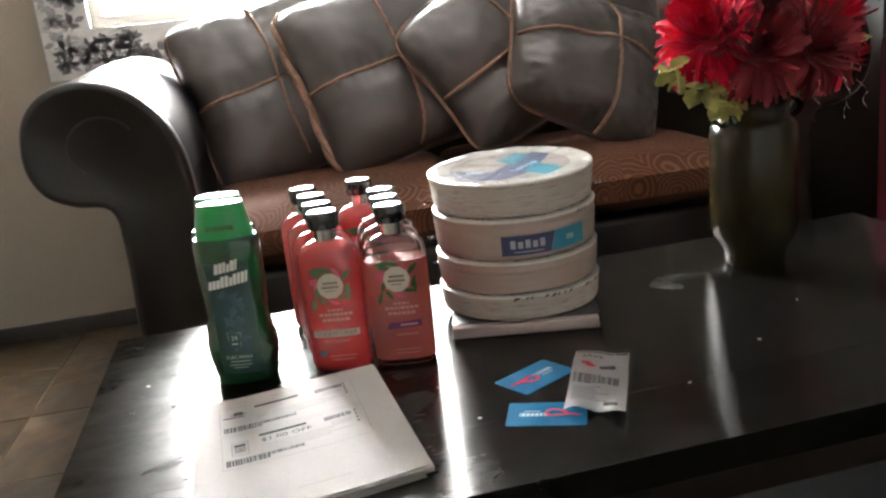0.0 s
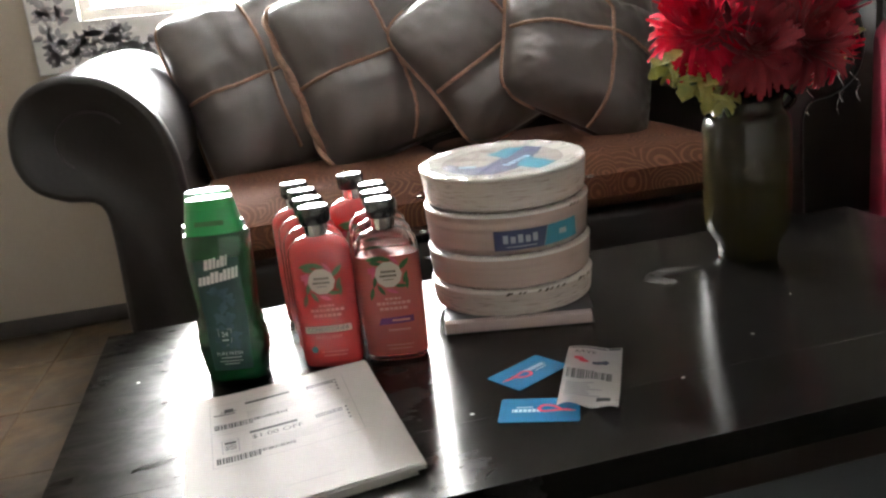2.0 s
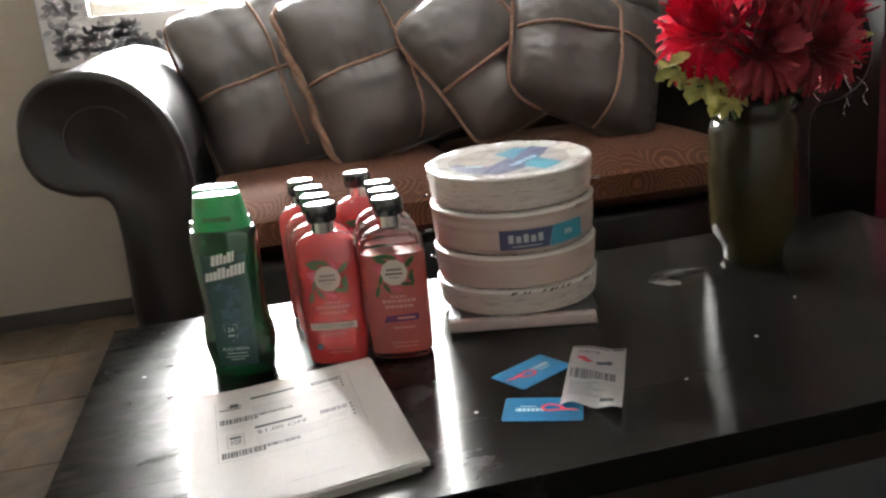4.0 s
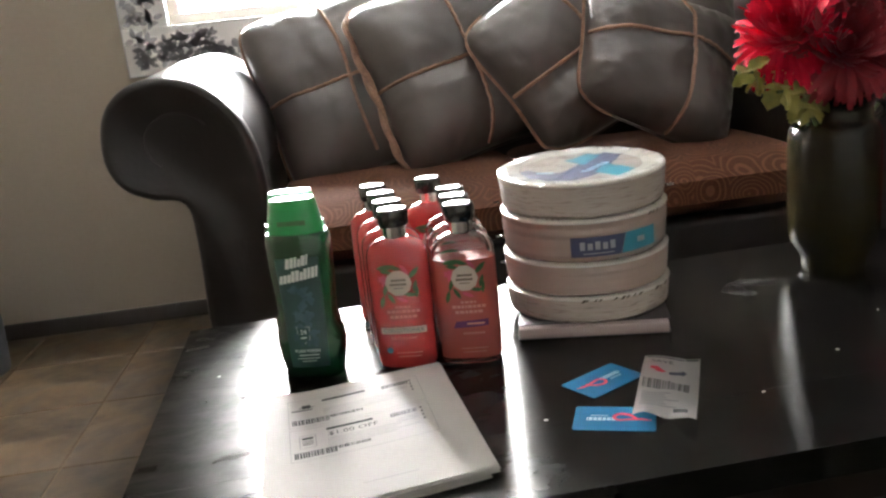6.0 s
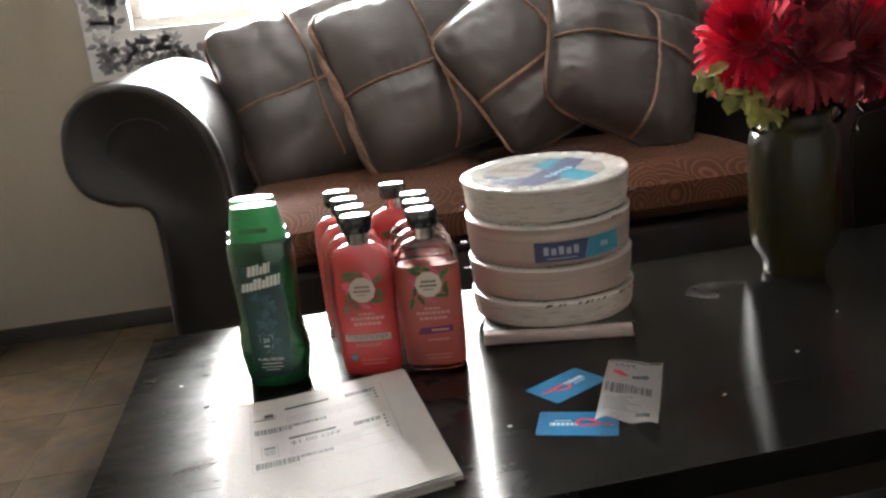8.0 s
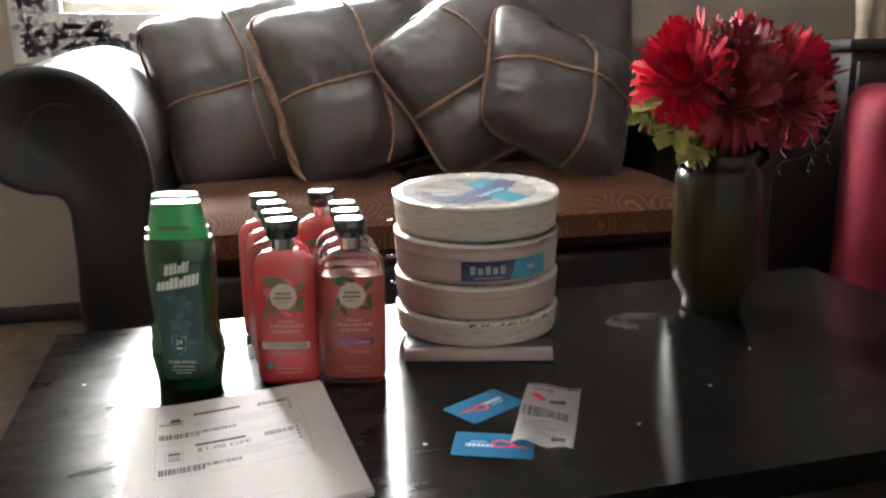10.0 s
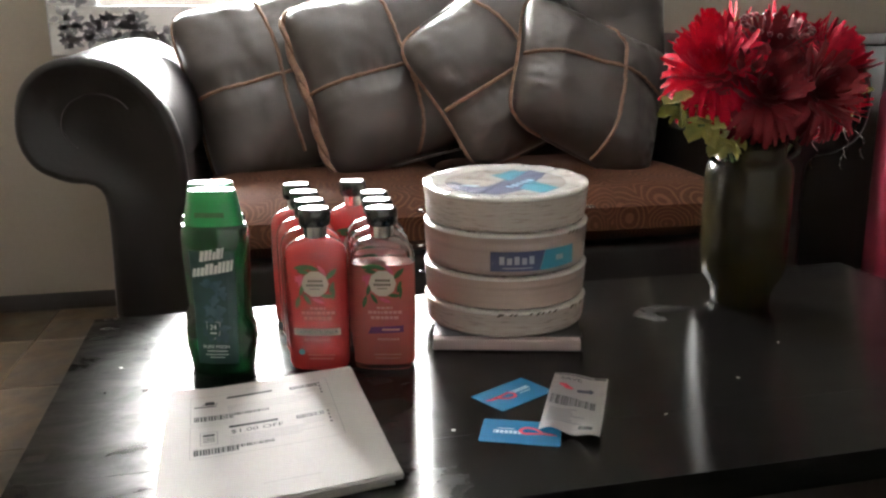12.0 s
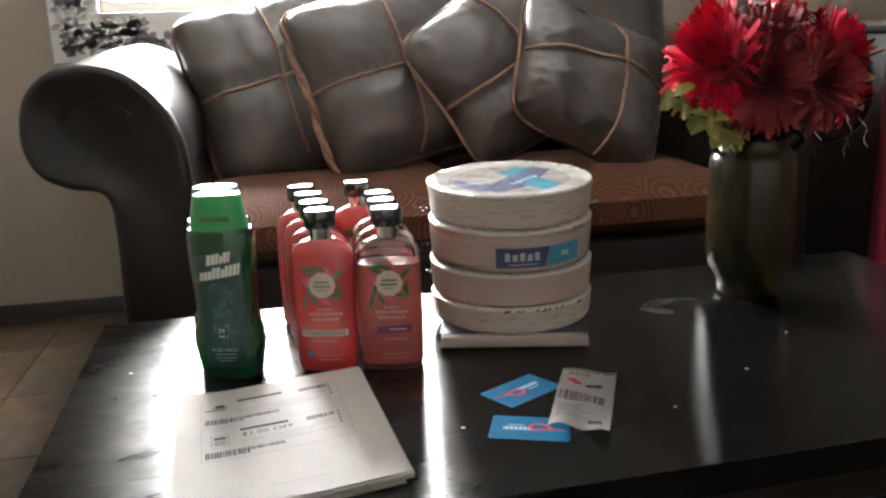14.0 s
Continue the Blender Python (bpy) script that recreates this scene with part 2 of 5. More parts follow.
M = dict(
    wall=material("wall_paint", (0.22, 0.19, 0.15), rough=0.75, vary=0.06, scale=60, bump=0.0006, bump_scale=180, mix_scale=3),
    # For the unseen south wall only: kept pale to bounce fill light.
    pale=material("bounce_wall_paint", (0.72, 0.70, 0.66), rough=0.75, vary=0.06, scale=60, bump=0.0006, bump_scale=180, mix_scale=3),
    ceiling=material("ceiling_paint", (0.80, 0.79, 0.77), rough=0.85, vary=0.05, scale=40, bump=0.001),
    base=material("baseboard_paint", (0.022, 0.018, 0.016), rough=0.5, vary=0.3, scale=40),
    tile=random_tint(material("floor_tile", (0.080, 0.050, 0.024), rough=0.5, spread=0.12, vary=0.5, colour2=(0.022, 0.015, 0.009), scale=15, mix_scale=5.5, bump=0.003, bump_scale=16, edge=(0.40, 0.62)), 0.2),
    grout=material("grout", (0.12, 0.088, 0.055), rough=0.9, vary=0.25, scale=80),
    # Pillow leather, its dark colour lifted to stand in for the window's glare.
    leather=material("glare_lifted_leather", (0.056, 0.047, 0.042), rough=0.32, spread=0.03, vary=0.2, scale=14, bump=0.0007, bump_scale=11, mix_scale=3, specular=0.5),
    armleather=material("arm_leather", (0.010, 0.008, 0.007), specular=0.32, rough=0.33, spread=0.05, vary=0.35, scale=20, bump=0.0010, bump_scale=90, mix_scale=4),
    cord=material("tan_cord", (0.25, 0.15, 0.10), rough=0.75, vary=0.45, scale=160, bump=0.001, mix_scale=30),
    seat=paisley("paisley_weave"),
    table=worn_wood("espresso_table"),
    green=material("green_plastic", (0.003, 0.042, 0.011), rough=0.22, vary=0.12, scale=8, transmission=0.12, coat=0.3),
    greencap=material("green_cap_plastic", (0.012, 0.21, 0.055), rough=0.3, vary=0.1, scale=12, coat=0.3, bump=0.0001),
    red=material("coral_bottle", (0.34, 0.028, 0.028), rough=0.2, vary=0.08, scale=10, coat=0.5),
    black=material("black_cap", (0.016, 0.015, 0.015), rough=0.22, coat=0.6, vary=0.2, scale=50),
    chrome=material("chrome_collar", (0.75, 0.73, 0.72), rough=0.12, metal=1.0, vary=0.05, scale=30),
    clear=material("clear_bottle", (0.98, 0.93, 0.92), rough=0.04, vary=0.01, scale=5, transmission=1.0, ior=1.46),
    gel=lit_through("grapefruit_shampoo", (0.57, 0.17, 0.145), 0.42),
    white=material("white_print", (0.80, 0.78, 0.75), rough=0.5, vary=0.06, scale=60),
    cream=material("cream_badge", (0.58, 0.50, 0.43), rough=0.45, vary=0.1, scale=60),
    pink=material("pale_print", (0.62, 0.29, 0.25), rough=0.5, vary=0.1, scale=60),
    leafprint=material("green_print", (0.05, 0.13, 0.04), rough=0.4, vary=0.5, scale=90),
    petalprint=material("pink_print", (0.72, 0.12, 0.20), rough=0.4, vary=0.4, scale=90),
    purple=material("purple_band", (0.14, 0.03, 0.13), rough=0.4, vary=0.2, scale=60),
    label=material("dark_label", (0.012, 0.022, 0.028), rough=0.28, vary=0.6, colour2=(0.02, 0.06, 0.05), scale=26, mix_scale=18),
    splash=material("splash_print", (0.075, 0.12, 0.14), rough=0.35, vary=0.9, colour2=(0.02, 0.05, 0.06), scale=70, mix_scale=24),
    plate=plate_edges("plate_paper"),
    wrapband=material("plate_pack_band", (0.37, 0.275, 0.23), rough=0.35, vary=0.12, scale=6, coat=0.5, mix_scale=3, bump=0.0006, bump_scale=20),
    platetop=material("plate_top_paper", (0.62, 0.59, 0.54), rough=0.45, vary=0.14, scale=40, bump=0.0004, coat=0.35),
    brown=material("brown_print", (0.10, 0.065, 0.045), rough=0.5, vary=0.4, scale=80),
    navy=material("navy_print", (0.030, 0.034, 0.085), rough=0.3, vary=0.25, scale=40, coat=0.4),
    teal=material("teal_print", (0.03, 0.20, 0.27), rough=0.3, vary=0.25, scale=40, coat=0.4),
    dust=dusty("dust_film"),
    film=material("clear_film", (0.95, 0.95, 0.95), rough=0.06, vary=0.02, scale=20, transmission=1.0, ior=1.12, bump=0.0008, bump_scale=70),
    paper=material("office_paper", (0.57, 0.55, 0.53), rough=0.8, vary=0.03, scale=30),
    ink=material("printer_ink", (0.045, 0.045, 0.05), rough=0.7, vary=0.4, scale=220),
    grey=material("grey_ink", (0.36, 0.36, 0.37), rough=0.7, vary=0.25, scale=150),
    card=material("blue_card", (0.020, 0.165, 0.33), rough=0.25, vary=0.08, scale=30, coat=0.3),
    cardred=material("red_card_print", (0.62, 0.015, 0.05), rough=0.3, vary=0.1, scale=30),
    cardpale=material("pale_card_print", (0.42, 0.60, 0.72), rough=0.3, vary=0.1, scale=30),
    glass=material("olive_glass", (0.033, 0.026, 0.009), specular=0.18, rough=0.22, vary=0.5, scale=14, stretch=(3, 3, 0.5), bump=0.0008, transmission=0.55, ior=1.4),
    petal=material("red_petal", (0.40, 0.0025, 0.024), rough=0.85, vary=0.5, scale=60, mix_scale=16, specular=0.15),
    # Dark red of the beaded flower and centres; also painted shade on drooping ones.
    dark_shaded=material("dark_red_shaded_petal", (0.17, 0.002, 0.009), rough=0.75, vary=0.5, scale=60),
    heart=material("glossy_heart", (0.10, 0.003, 0.008), rough=0.3, vary=0.3, scale=60),
    rug=material("rug_pile", (0.004, 0.006, 0.005), rough=0.95, vary=0.4, scale=300, bump=0.003, mix_scale=5),
    leaf=material("silk_leaf", (0.30, 0.27, 0.075), rough=0.6, vary=0.5, colour2=(0.13, 0.14, 0.04), scale=50, mix_scale=20),
    stem=material("green_stem", (0.05, 0.08, 0.025), rough=0.6, vary=0.4, scale=60),
    redcloth=material("red_vinyl", (0.12, 0.005, 0.016), rough=0.7, specular=0.2, vary=0.2, scale=40, bump=0.0008, bump_scale=120),
    dark=material("dark_stain", (0.016, 0.011, 0.009), rough=0.45, specular=0.25, vary=0.4, scale=8, stretch=(8, 1, 1)),
    blackcloth=material("black_nylon", (0.012, 0.012, 0.013), rough=0.8, vary=0.3, scale=120, bump=0.001),
    strap=material("grey_webbing", (0.42, 0.38, 0.36), rough=0.8, vary=0.25, scale=150, bump=0.0006),
    book=material("book_cover", (0.022, 0.020, 0.020), rough=0.35, vary=0.3, scale=40),
    pages=material("book_pages", (0.31, 0.245, 0.23), rough=0.8, vary=0.15, scale=5, stretch=(1, 1, 200), bump=0.0004),
    casing=material("window_panel", (0.72, 0.72, 0.72), rough=0.6, vary=0.06, scale=40),
    floral=material("grey_floral", (0.36, 0.36, 0.385), rough=0.6, vary=0.4, scale=60),
    frame=material("window_white", (0.75, 0.74, 0.72), rough=0.4, vary=0.05, scale=30),
    cream_ceramic=material("cream_ceramic", (0.62, 0.52, 0.38), rough=0.3, vary=0.25, scale=30, coat=0.3),
    daylight=glow("overcast_glow", (0.965, 0.965, 0.965), 165.0),
)


# ---- mesh helpers ----
def part(name, bm, mat, parent=None, label="", smooth=True):
    me = bpy.data.meshes.new(name)
    bmesh.ops.recalc_face_normals(bm, faces=bm.faces)
    for f in bm.faces:
        f.smooth = smooth
    for e in bm.edges:
        if len(e.link_faces) == 2 and e.calc_face_angle(0.0) > 0.9:
            e.smooth = False
    bm.to_mesh(me)
    bm.free()
    me.materials.append(M[mat])
    ob = new(name, me)
    if name.endswith(("print", "lettering")):
        tagged(ob, kind="stuff")
    if parent:
        ob.parent = parent
    if label:
        tagged(ob, label)
    return ob


def thing(name, m, label, category, group="", kind=""):
    ob = new(name)
    ob.empty_display_size = 0.05
    ob.matrix_world = m
    return tagged(ob, label, category, group, kind)


def box(bm, lo, hi, bevel=0.0, seg=2, m=None):
    """A box between two corners, with rounded edges."""
    lo, hi = Vector(lo), Vector(hi)
    out = bmesh.ops.create_cube(bm, size=1.0)["verts"]
    for v in out:
        v.co = Vector([(a + b) / 2 + c * (b - a) for a, b, c in zip(lo, hi, v.co)])
    if m:
        for v in out:
            v.co = m @ v.co
    if bevel:
        edges = list({e for v in out for e in v.link_edges})
        bmesh.ops.bevel(bm, geom=edges, offset=bevel, segments=seg, affect="EDGES", profile=0.5)
    return bm


def rings(bm, loops, cap=True, closed=True):
    """Skins a list of loops with the same number of points."""
    rows = [[bm.verts.new(p) for p in loop] for loop in loops]
    n = len(rows[0])
    for a, b in zip(rows, rows[1:]):
        for i in range(n if closed else n - 1):
            j = (i + 1) % n
            bm.faces.new((a[i], a[j], b[j], b[i]))
    if cap and closed:
        bm.faces.new(rows[0][::-1])
        bm.faces.new(rows[-1])
    return rows


def lathe(bm, profile, seg=48, centre=(0, 0), cap=True):
    return rings(bm, [[(centre[0] + r * math.cos(2 * math.pi * i / seg), centre[1] + r * math.sin(2 * math.pi * i / seg), z) for i in range(seg)] for r, z in profile], cap)


def tube(bm, points, radius, seg=8, cap=True, taper=None):
    """A round cord along points."""
    pts = [Vector(p) for p in points]
    loops, up = [], Vector((0.123, 0.456, 0.881))
    for i, p in enumerate(pts):
        d = (pts[min(i + 1, len(pts) - 1)] - pts[max(i - 1, 0)]).normalized()
        s = d.cross(up).normalized()
        u = s.cross(d).normalized()
        up = u
        r = radius * (taper(i / (len(pts) - 1)) if taper else 1)
        loops.append([p + r * (math.cos(a) * s + math.sin(a) * u) for a in [2 * math.pi * k / seg for k in range(seg)]])
    rings(bm, loops, cap)
    return bm


def superloop(hw, hd, n, z, cx=0.0, cy=0.0, seg=40):
    out = []
    for i in range(seg):
        a = 2 * math.pi * i / seg
        c, s = math.cos(a), math.sin(a)
        out.append((cx + hw * math.copysign(abs(c) ** (2 / n), c), cy + hd * math.copysign(abs(s) ** (2 / n), s), z))
    return out


def lettering(text, size, align="CENTER"):
    """A flat mesh of letters in x and y, as vertices and faces."""
    cu = bpy.data.curves.new("lettering", "FONT")
    cu.body, cu.size, cu.align_x, cu.align_y, cu.resolution_u = text, size, align, "CENTER", 2
    ob = bpy.data.objects.new("lettering", cu)
    scene.collection.objects.link(ob)
    me = bpy.data.meshes.new_from_object(ob.evaluated_get(bpy.context.evaluated_depsgraph_get()))
    verts, faces = [v.co.copy() for v in me.vertices], [list(p.vertices) for p in me.polygons]
    bpy.data.objects.remove(ob)
    bpy.data.curves.remove(cu)
    bpy.data.meshes.remove(me)
    return verts, faces


def blob(cx, cy, rx, ry, turn=0.0, seg=18, wave=0.0, lobes=5, point=1.0):
    """An outline in two dimensions: an ellipse, lobed or pointed."""
    out = []
    for i in range(seg):
        a = 2 * math.pi * i / seg
        k = 1 + wave * math.cos(lobes * a)
        x, y = rx * k * math.cos(a), ry * k * math.sin(a) * (1 - (1 - point) * abs(math.cos(a)))
        out.append((cx + x * math.cos(turn) - y * math.sin(turn), cy + x * math.sin(turn) + y * math.cos(turn)))
    return out


def bar(x0, y0, x1, y1):
    return [(x0, y0), (x1, y0), (x1, y1), (x0, y1)]


def print_on(name, shapes, place, mat, parent, label="", text=()):
    """Flat print laid on a surface: outlines and letters in (u, v), put in place by place(u, v)."""
    bm = bmesh.new()
    for s in shapes:
        us = [p[0] for p in s]
        if max(us) - min(us) > 0.012 and len(s) == 4:
            n = 10
            top = [[s[0][k] + (s[1][k] - s[0][k]) * i / n for k in (0, 1)] for i in range(n + 1)]
            bot = [[s[3][k] + (s[2][k] - s[3][k]) * i / n for k in (0, 1)] for i in range(n + 1)]
            m = max(1, int((max(p[1] for p in s) - min(p[1] for p in s)) / 0.012))
            rings(bm, [[place(a[0] + (b[0] - a[0]) * j / m, a[1] + (b[1] - a[1]) * j / m) for a, b in zip(top, bot)] for j in range(m + 1)], closed=False)
        else:
            cx, cy = sum(us) / len(s), sum(p[1] for p in s) / len(s)
            c = bm.verts.new(place(cx, cy))
            vs = [bm.verts.new(place(*p)) for p in s]
            for i in range(len(vs)):
                bm.faces.new((c, vs[i], vs[(i + 1) % len(vs)]))
    for body, size, u, v in text:
        verts, faces = lettering(body, size)
        vs = [bm.verts.new(place(u + p.x, v + p.y)) for p in verts]
        for f in faces:
            bm.faces.new([vs[i] for i in f])
    return part(name, bm, mat, parent, label, smooth=False)


# ---- the room ----
def wall_with_hole(name, lo, hi, hole=None, paint="wall", label="beige painted wall"):
    """A wall slab in x and z, with a rectangular opening through it."""
    bm = bmesh.new()
    if hole:
        x0, z0, x1, z1 = hole
        box(bm, lo, (x0, hi[1], hi[2]))
        box(bm, (x1, lo[1], lo[2]), hi)
        box(bm, (x0, lo[1], lo[2]), (x1, hi[1], z0))
        box(bm, (x0, lo[1], z1), (x1, hi[1], hi[2]))
    else:
        box(bm, lo, hi)
    return tagged(part(name, bm, paint, smooth=False), label, "wall", kind="structure")


LEFT, RIGHT, FRONT, HIGH = -1.75, 3.8, -3.2, 2.45
WIN = (-0.705, 0.938, 0.36, 1.58)
wall_with_hole("wall_north", (LEFT - 0.12, WALL, 0), (RIGHT + 0.12, WALL + 0.12, HIGH), WIN)
wall_with_hole("wall_west", (LEFT - 0.12, FRONT, 0), (LEFT, WALL, HIGH))
wall_with_hole("wall_east", (RIGHT, FRONT, 0), (RIGHT + 0.12, WALL, HIGH))
# Never in view behind the camera; added pale as a reflector for the room.
wall_with_hole("wall_south", (LEFT - 0.12, FRONT - 0.12, 0), (RIGHT + 0.12, FRONT, HIGH), None, "pale", "unseen pale wall that bounces light into the room")
bm = bmesh.new()
box(bm, (LEFT - 0.12, FRONT - 0.12, HIGH), (RIGHT + 0.12, WALL + 0.12, HIGH + 0.1))
tagged(part("ceiling", bm, "ceiling", smooth=False), "plain off-white ceiling", "ceiling", kind="structure")
bm = bmesh.new()
box(bm, (LEFT - 0.12, FRONT - 0.12, -0.12), (RIGHT + 0.12, WALL + 0.12, -0.003))
floor = tagged(part("floor", bm, "grout", smooth=False), "brown stone-look tiled floor with pale joints", "floor", kind="structure")
bm = bmesh.new()
box(bm, (LEFT, WALL - 0.014, 0), (RIGHT, WALL - 0.0005, 0.055), 0.004)
tagged(part("baseboard", bm, "base"), "thin dark brown baseboard", "baseboard", kind="structure")

# Window: frame, sash bars, pane and a floral printed panel round it.
window = thing("window_1", pose(0, WALL, 0), "bright window with white frame and floral border", "window", kind="structure")
for lo, hi in (((WIN[0], 0.03, WIN[1]), (WIN[2], 0.09, WIN[1] + 0.035)), ((WIN[0], 0.03, WIN[3] - 0.035), (WIN[2], 0.09, WIN[3])),
               ((WIN[0], 0.03, WIN[1] + 0.035), (WIN[0] + 0.035, 0.09, WIN[3] - 0.035)), ((WIN[2] - 0.035, 0.03, WIN[1] + 0.035), (WIN[2], 0.09, WIN[3] - 0.035))):
    bm = bmesh.new()
    box(bm, lo, hi, 0.004)
    part("window_frame", bm, "frame", window)
BORD = 0.145
random.seed(5)
for n, (lo, hi) in enumerate((((WIN[0] - BORD, WIN[1] - BORD), (WIN[2] + BORD, WIN[1])), ((WIN[0] - BORD, WIN[3]), (WIN[2] + BORD, WIN[3] + BORD)),
                              ((WIN[0] - BORD, WIN[1]), (WIN[0], WIN[3])), ((WIN[2], WIN[1]), (WIN[2] + BORD, WIN[3])))):
    bm = bmesh.new()
    box(bm, (lo[0], -0.010, lo[1]), (hi[0], -0.0005, hi[1]), 0.002)
    panel = part("border_panel", bm, "casing", window, "pale border printed with grey flowers")
    shapes = []
    for i in range(int((hi[0] - lo[0]) * (hi[1] - lo[1]) / 0.0013)):
        x, z = random.uniform(lo[0] + 0.03, hi[0] - 0.03), random.uniform(lo[1] + (0.03 if n < 2 else 0.0), hi[1] - 0.03)
        r = random.uniform(0.012, 0.022)
        shapes += [blob(x + 0.9 * r * math.cos(a), z + 0.9 * r * math.sin(a), r * 0.75, r * 0.46, a, 10, 0.06, 3, point=0.6) for a in [random.uniform(0, 1) + k * 1.257 for k in range(random.choice((3, 4, 5)))]]
    print_on("floral_print", shapes, lambda u, v: (u, -0.0112, v), "floral", panel)
    print_on("border_edge", ([bar(lo[0], lo[1], hi[0], lo[1] + 0.003)] if n == 0 else []) + ([bar(lo[0], lo[1] + 0.003, lo[0] + 0.003, hi[1])] if n in (0, 2) else [bar(hi[0] - 0.003, lo[1], hi[0], hi[1])]), lambda u, v: (u, -0.0108, v), "floral", panel)
bm = bmesh.new()
box(bm, (-2.2, WALL + 0.55, 0.2), (2.2, WALL + 0.56, 3.0))
tagged(part("backdrop", bm, "daylight", smooth=False), "overexposed white daylight outside the window", "backdrop", kind="structure")


# ---- sofa ----
SX0, SX1 = -0.545, 1.02     # outer faces of the arm posts
SY, SB = 0.97, 1.86         # front of the arms, back of the sofa
sofa = thing("sofa", pose(0, 0, 0), "dark brown leather loveseat with rolled arms and paisley seat", "sofa")


def smooth_loop(knots, n=5, closed=True):
    """A curve through knots in two dimensions."""
    pts, m = [], len(knots)
    for i in range(m if closed else m - 1):
        p0, p1, p2, p3 = [Vector(knots[(i + k) % m if closed else max(0, min(m - 1, i + k))]) for k in (-1, 0, 1, 2)]
        for q in range(n):
            t = q / n
            pts.append(0.5 * (2 * p1 + (p2 - p0) * t + (2 * p0 - 5 * p1 + 4 * p2 - p3) * t * t + (3 * p1 - p0 - 3 * p2 + p3) * t ** 3))
    return pts if closed else pts + [Vector(knots[-1])]


# Outline of an arm's front: a rolled head that runs into the post, from the underside of the roll round the top.
ARM_HEAD = [(-0.004, 0.543), (-0.066, 0.560), (-0.119, 0.588), (-0.146, 0.640), (-0.146, 0.700), (-0.128, 0.752), (-0.086, 0.790), (-0.020, 0.806), (0.059, 0.787), (0.122, 0.730), (0.156, 0.655)]
ARM_FRONT = ARM_HEAD + [(0.168, 0.56), (0.170, 0.40), (0.168, 0.10), (0.160, 0.06), (0.09, 0.055), (0.020, 0.06), (0.008, 0.10), (0.002, 0.276), (0.006, 0.46)]


def arm(x_out, side):
    """A rolled arm with a post below and a padded front panel."""
    outline = smooth_loop(ARM_FRONT)
    mid = Vector((0.03, 0.55))
    bm = bmesh.new()
    loops = []
    for y, inset in ((SY + 0.004, 0.030), (SY - 0.003, 0.018), (SY - 0.001, 0.008), (SY + 0.006, 0.002), (SY + 0.016, 0.0), (SY + 0.045, 0.001), (SY + 0.06, 0.012)):
        loop = []
        for k, q in enumerate(outline):
            d = (outline[(k + 1) % len(outline)] - outline[k - 1]).normalized()
            p = q + Vector((d.y, -d.x)) * inset
            loop.append((x_out + side * p.x, y + 0.002 * noise.noise(Vector((q.x * 14, q.y * 14, 2))), p.y))
        loops.append(loop)
    rings(bm, loops)
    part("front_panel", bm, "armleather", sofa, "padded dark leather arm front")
    bm = bmesh.new()
    head = smooth_loop(ARM_HEAD + [(0.150, 0.56), (0.08, 0.52)])
    loops = []
    for y, k in ((SY + 0.055, 0.96), (SY + 0.07, 0.985), (SY + 0.2, 1.0), (SY + 0.5, 1.0), (SB - 0.05, 1.0), (SB, 0.9)):
        up = 0.034 * min(1.0, max(0.0, (y - SY - 0.05) / 0.6))
        loops.append([(x_out + side * (0.01 + (q.x - 0.01) * k), y, 0.67 + (q.y - 0.67) * k + up * max(0.0, (q.y - 0.6) / 0.2) + 0.003 * noise.noise(Vector((q.x * 9, y * 7, 5)))) for q in head])
    rings(bm, loops)
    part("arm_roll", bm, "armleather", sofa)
    bm = bmesh.new()
    lo, hi = sorted((x_out + side * 0.015, x_out + side * 0.158))
    box(bm, (lo, SY + 0.05, 0.06), (hi, SB, 0.62), 0.02, 3)
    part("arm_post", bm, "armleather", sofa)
    bm = bmesh.new()
    pts = [(x_out + side * (0.008 + 0.066 * math.cos(a)), SY - 0.002, 0.674 + 0.058 * math.sin(a)) for a in [radians(30 + 200 * i / 30) for i in range(31)]]
    tube(bm, pts, 0.0022, 6)
    part("scroll_welt", bm, "armleather", sofa)


arm(SX0, 1)
arm(SX1, -1)
bm = bmesh.new()
box(bm, (SX0 + 0.16, SY + 0.05, 0.06), (SX1 - 0.16, SB, 0.36), 0.02, 3)
part("base", bm, "armleather", sofa)
bm = bmesh.new()
box(bm, (SX0 + 0.12, SB - 0.26, 0.30), (SX1 - 0.12, SB, 0.86), 0.07, 4)
part("back", bm, "armleather", sofa)
for k in range(2):
    w = (SX1 - SX0 - 0.32) / 2
    x0 = SX0 + 0.16 + k * w
    bm = bmesh.new()
    loops = []
    for j in range(13):
        a = j / 12
        y = SY + 0.01 + a * 0.62
        crown = 0.012 * math.sin(math.pi * a)
        nose = min(1.0, a / 0.16)
        h = 0.065 * (0.40 + 0.60 * math.sqrt(1 - (1 - nose) ** 2))
        loops.append([(x0 + 0.004 + (w - 0.008) * (0.5 + 0.5 * math.copysign(abs(math.cos(t)) ** 0.28, math.cos(t))), y, 0.43 + (h + (crown if math.sin(t) > 0 else 0)) * math.copysign(abs(math.sin(t)) ** 0.32, math.sin(t))) for t in [2 * math.pi * i / 44 for i in range(44)]])
    rings(bm, loops)
    part("seat_cushion", bm, "seat", sofa, "brown paisley woven seat cushion")
for x in (SX0 + 0.06, SX1 - 0.06):
    for y in (SY + 0.08, SB - 0.08):
        bm = bmesh.new()
        lathe(bm, [(0.02, 0.0), (0.03, 0.02), (0.034, 0.05), (0.026, 0.065)], 16, (x, y))
        part("foot", bm, "dark", sofa)


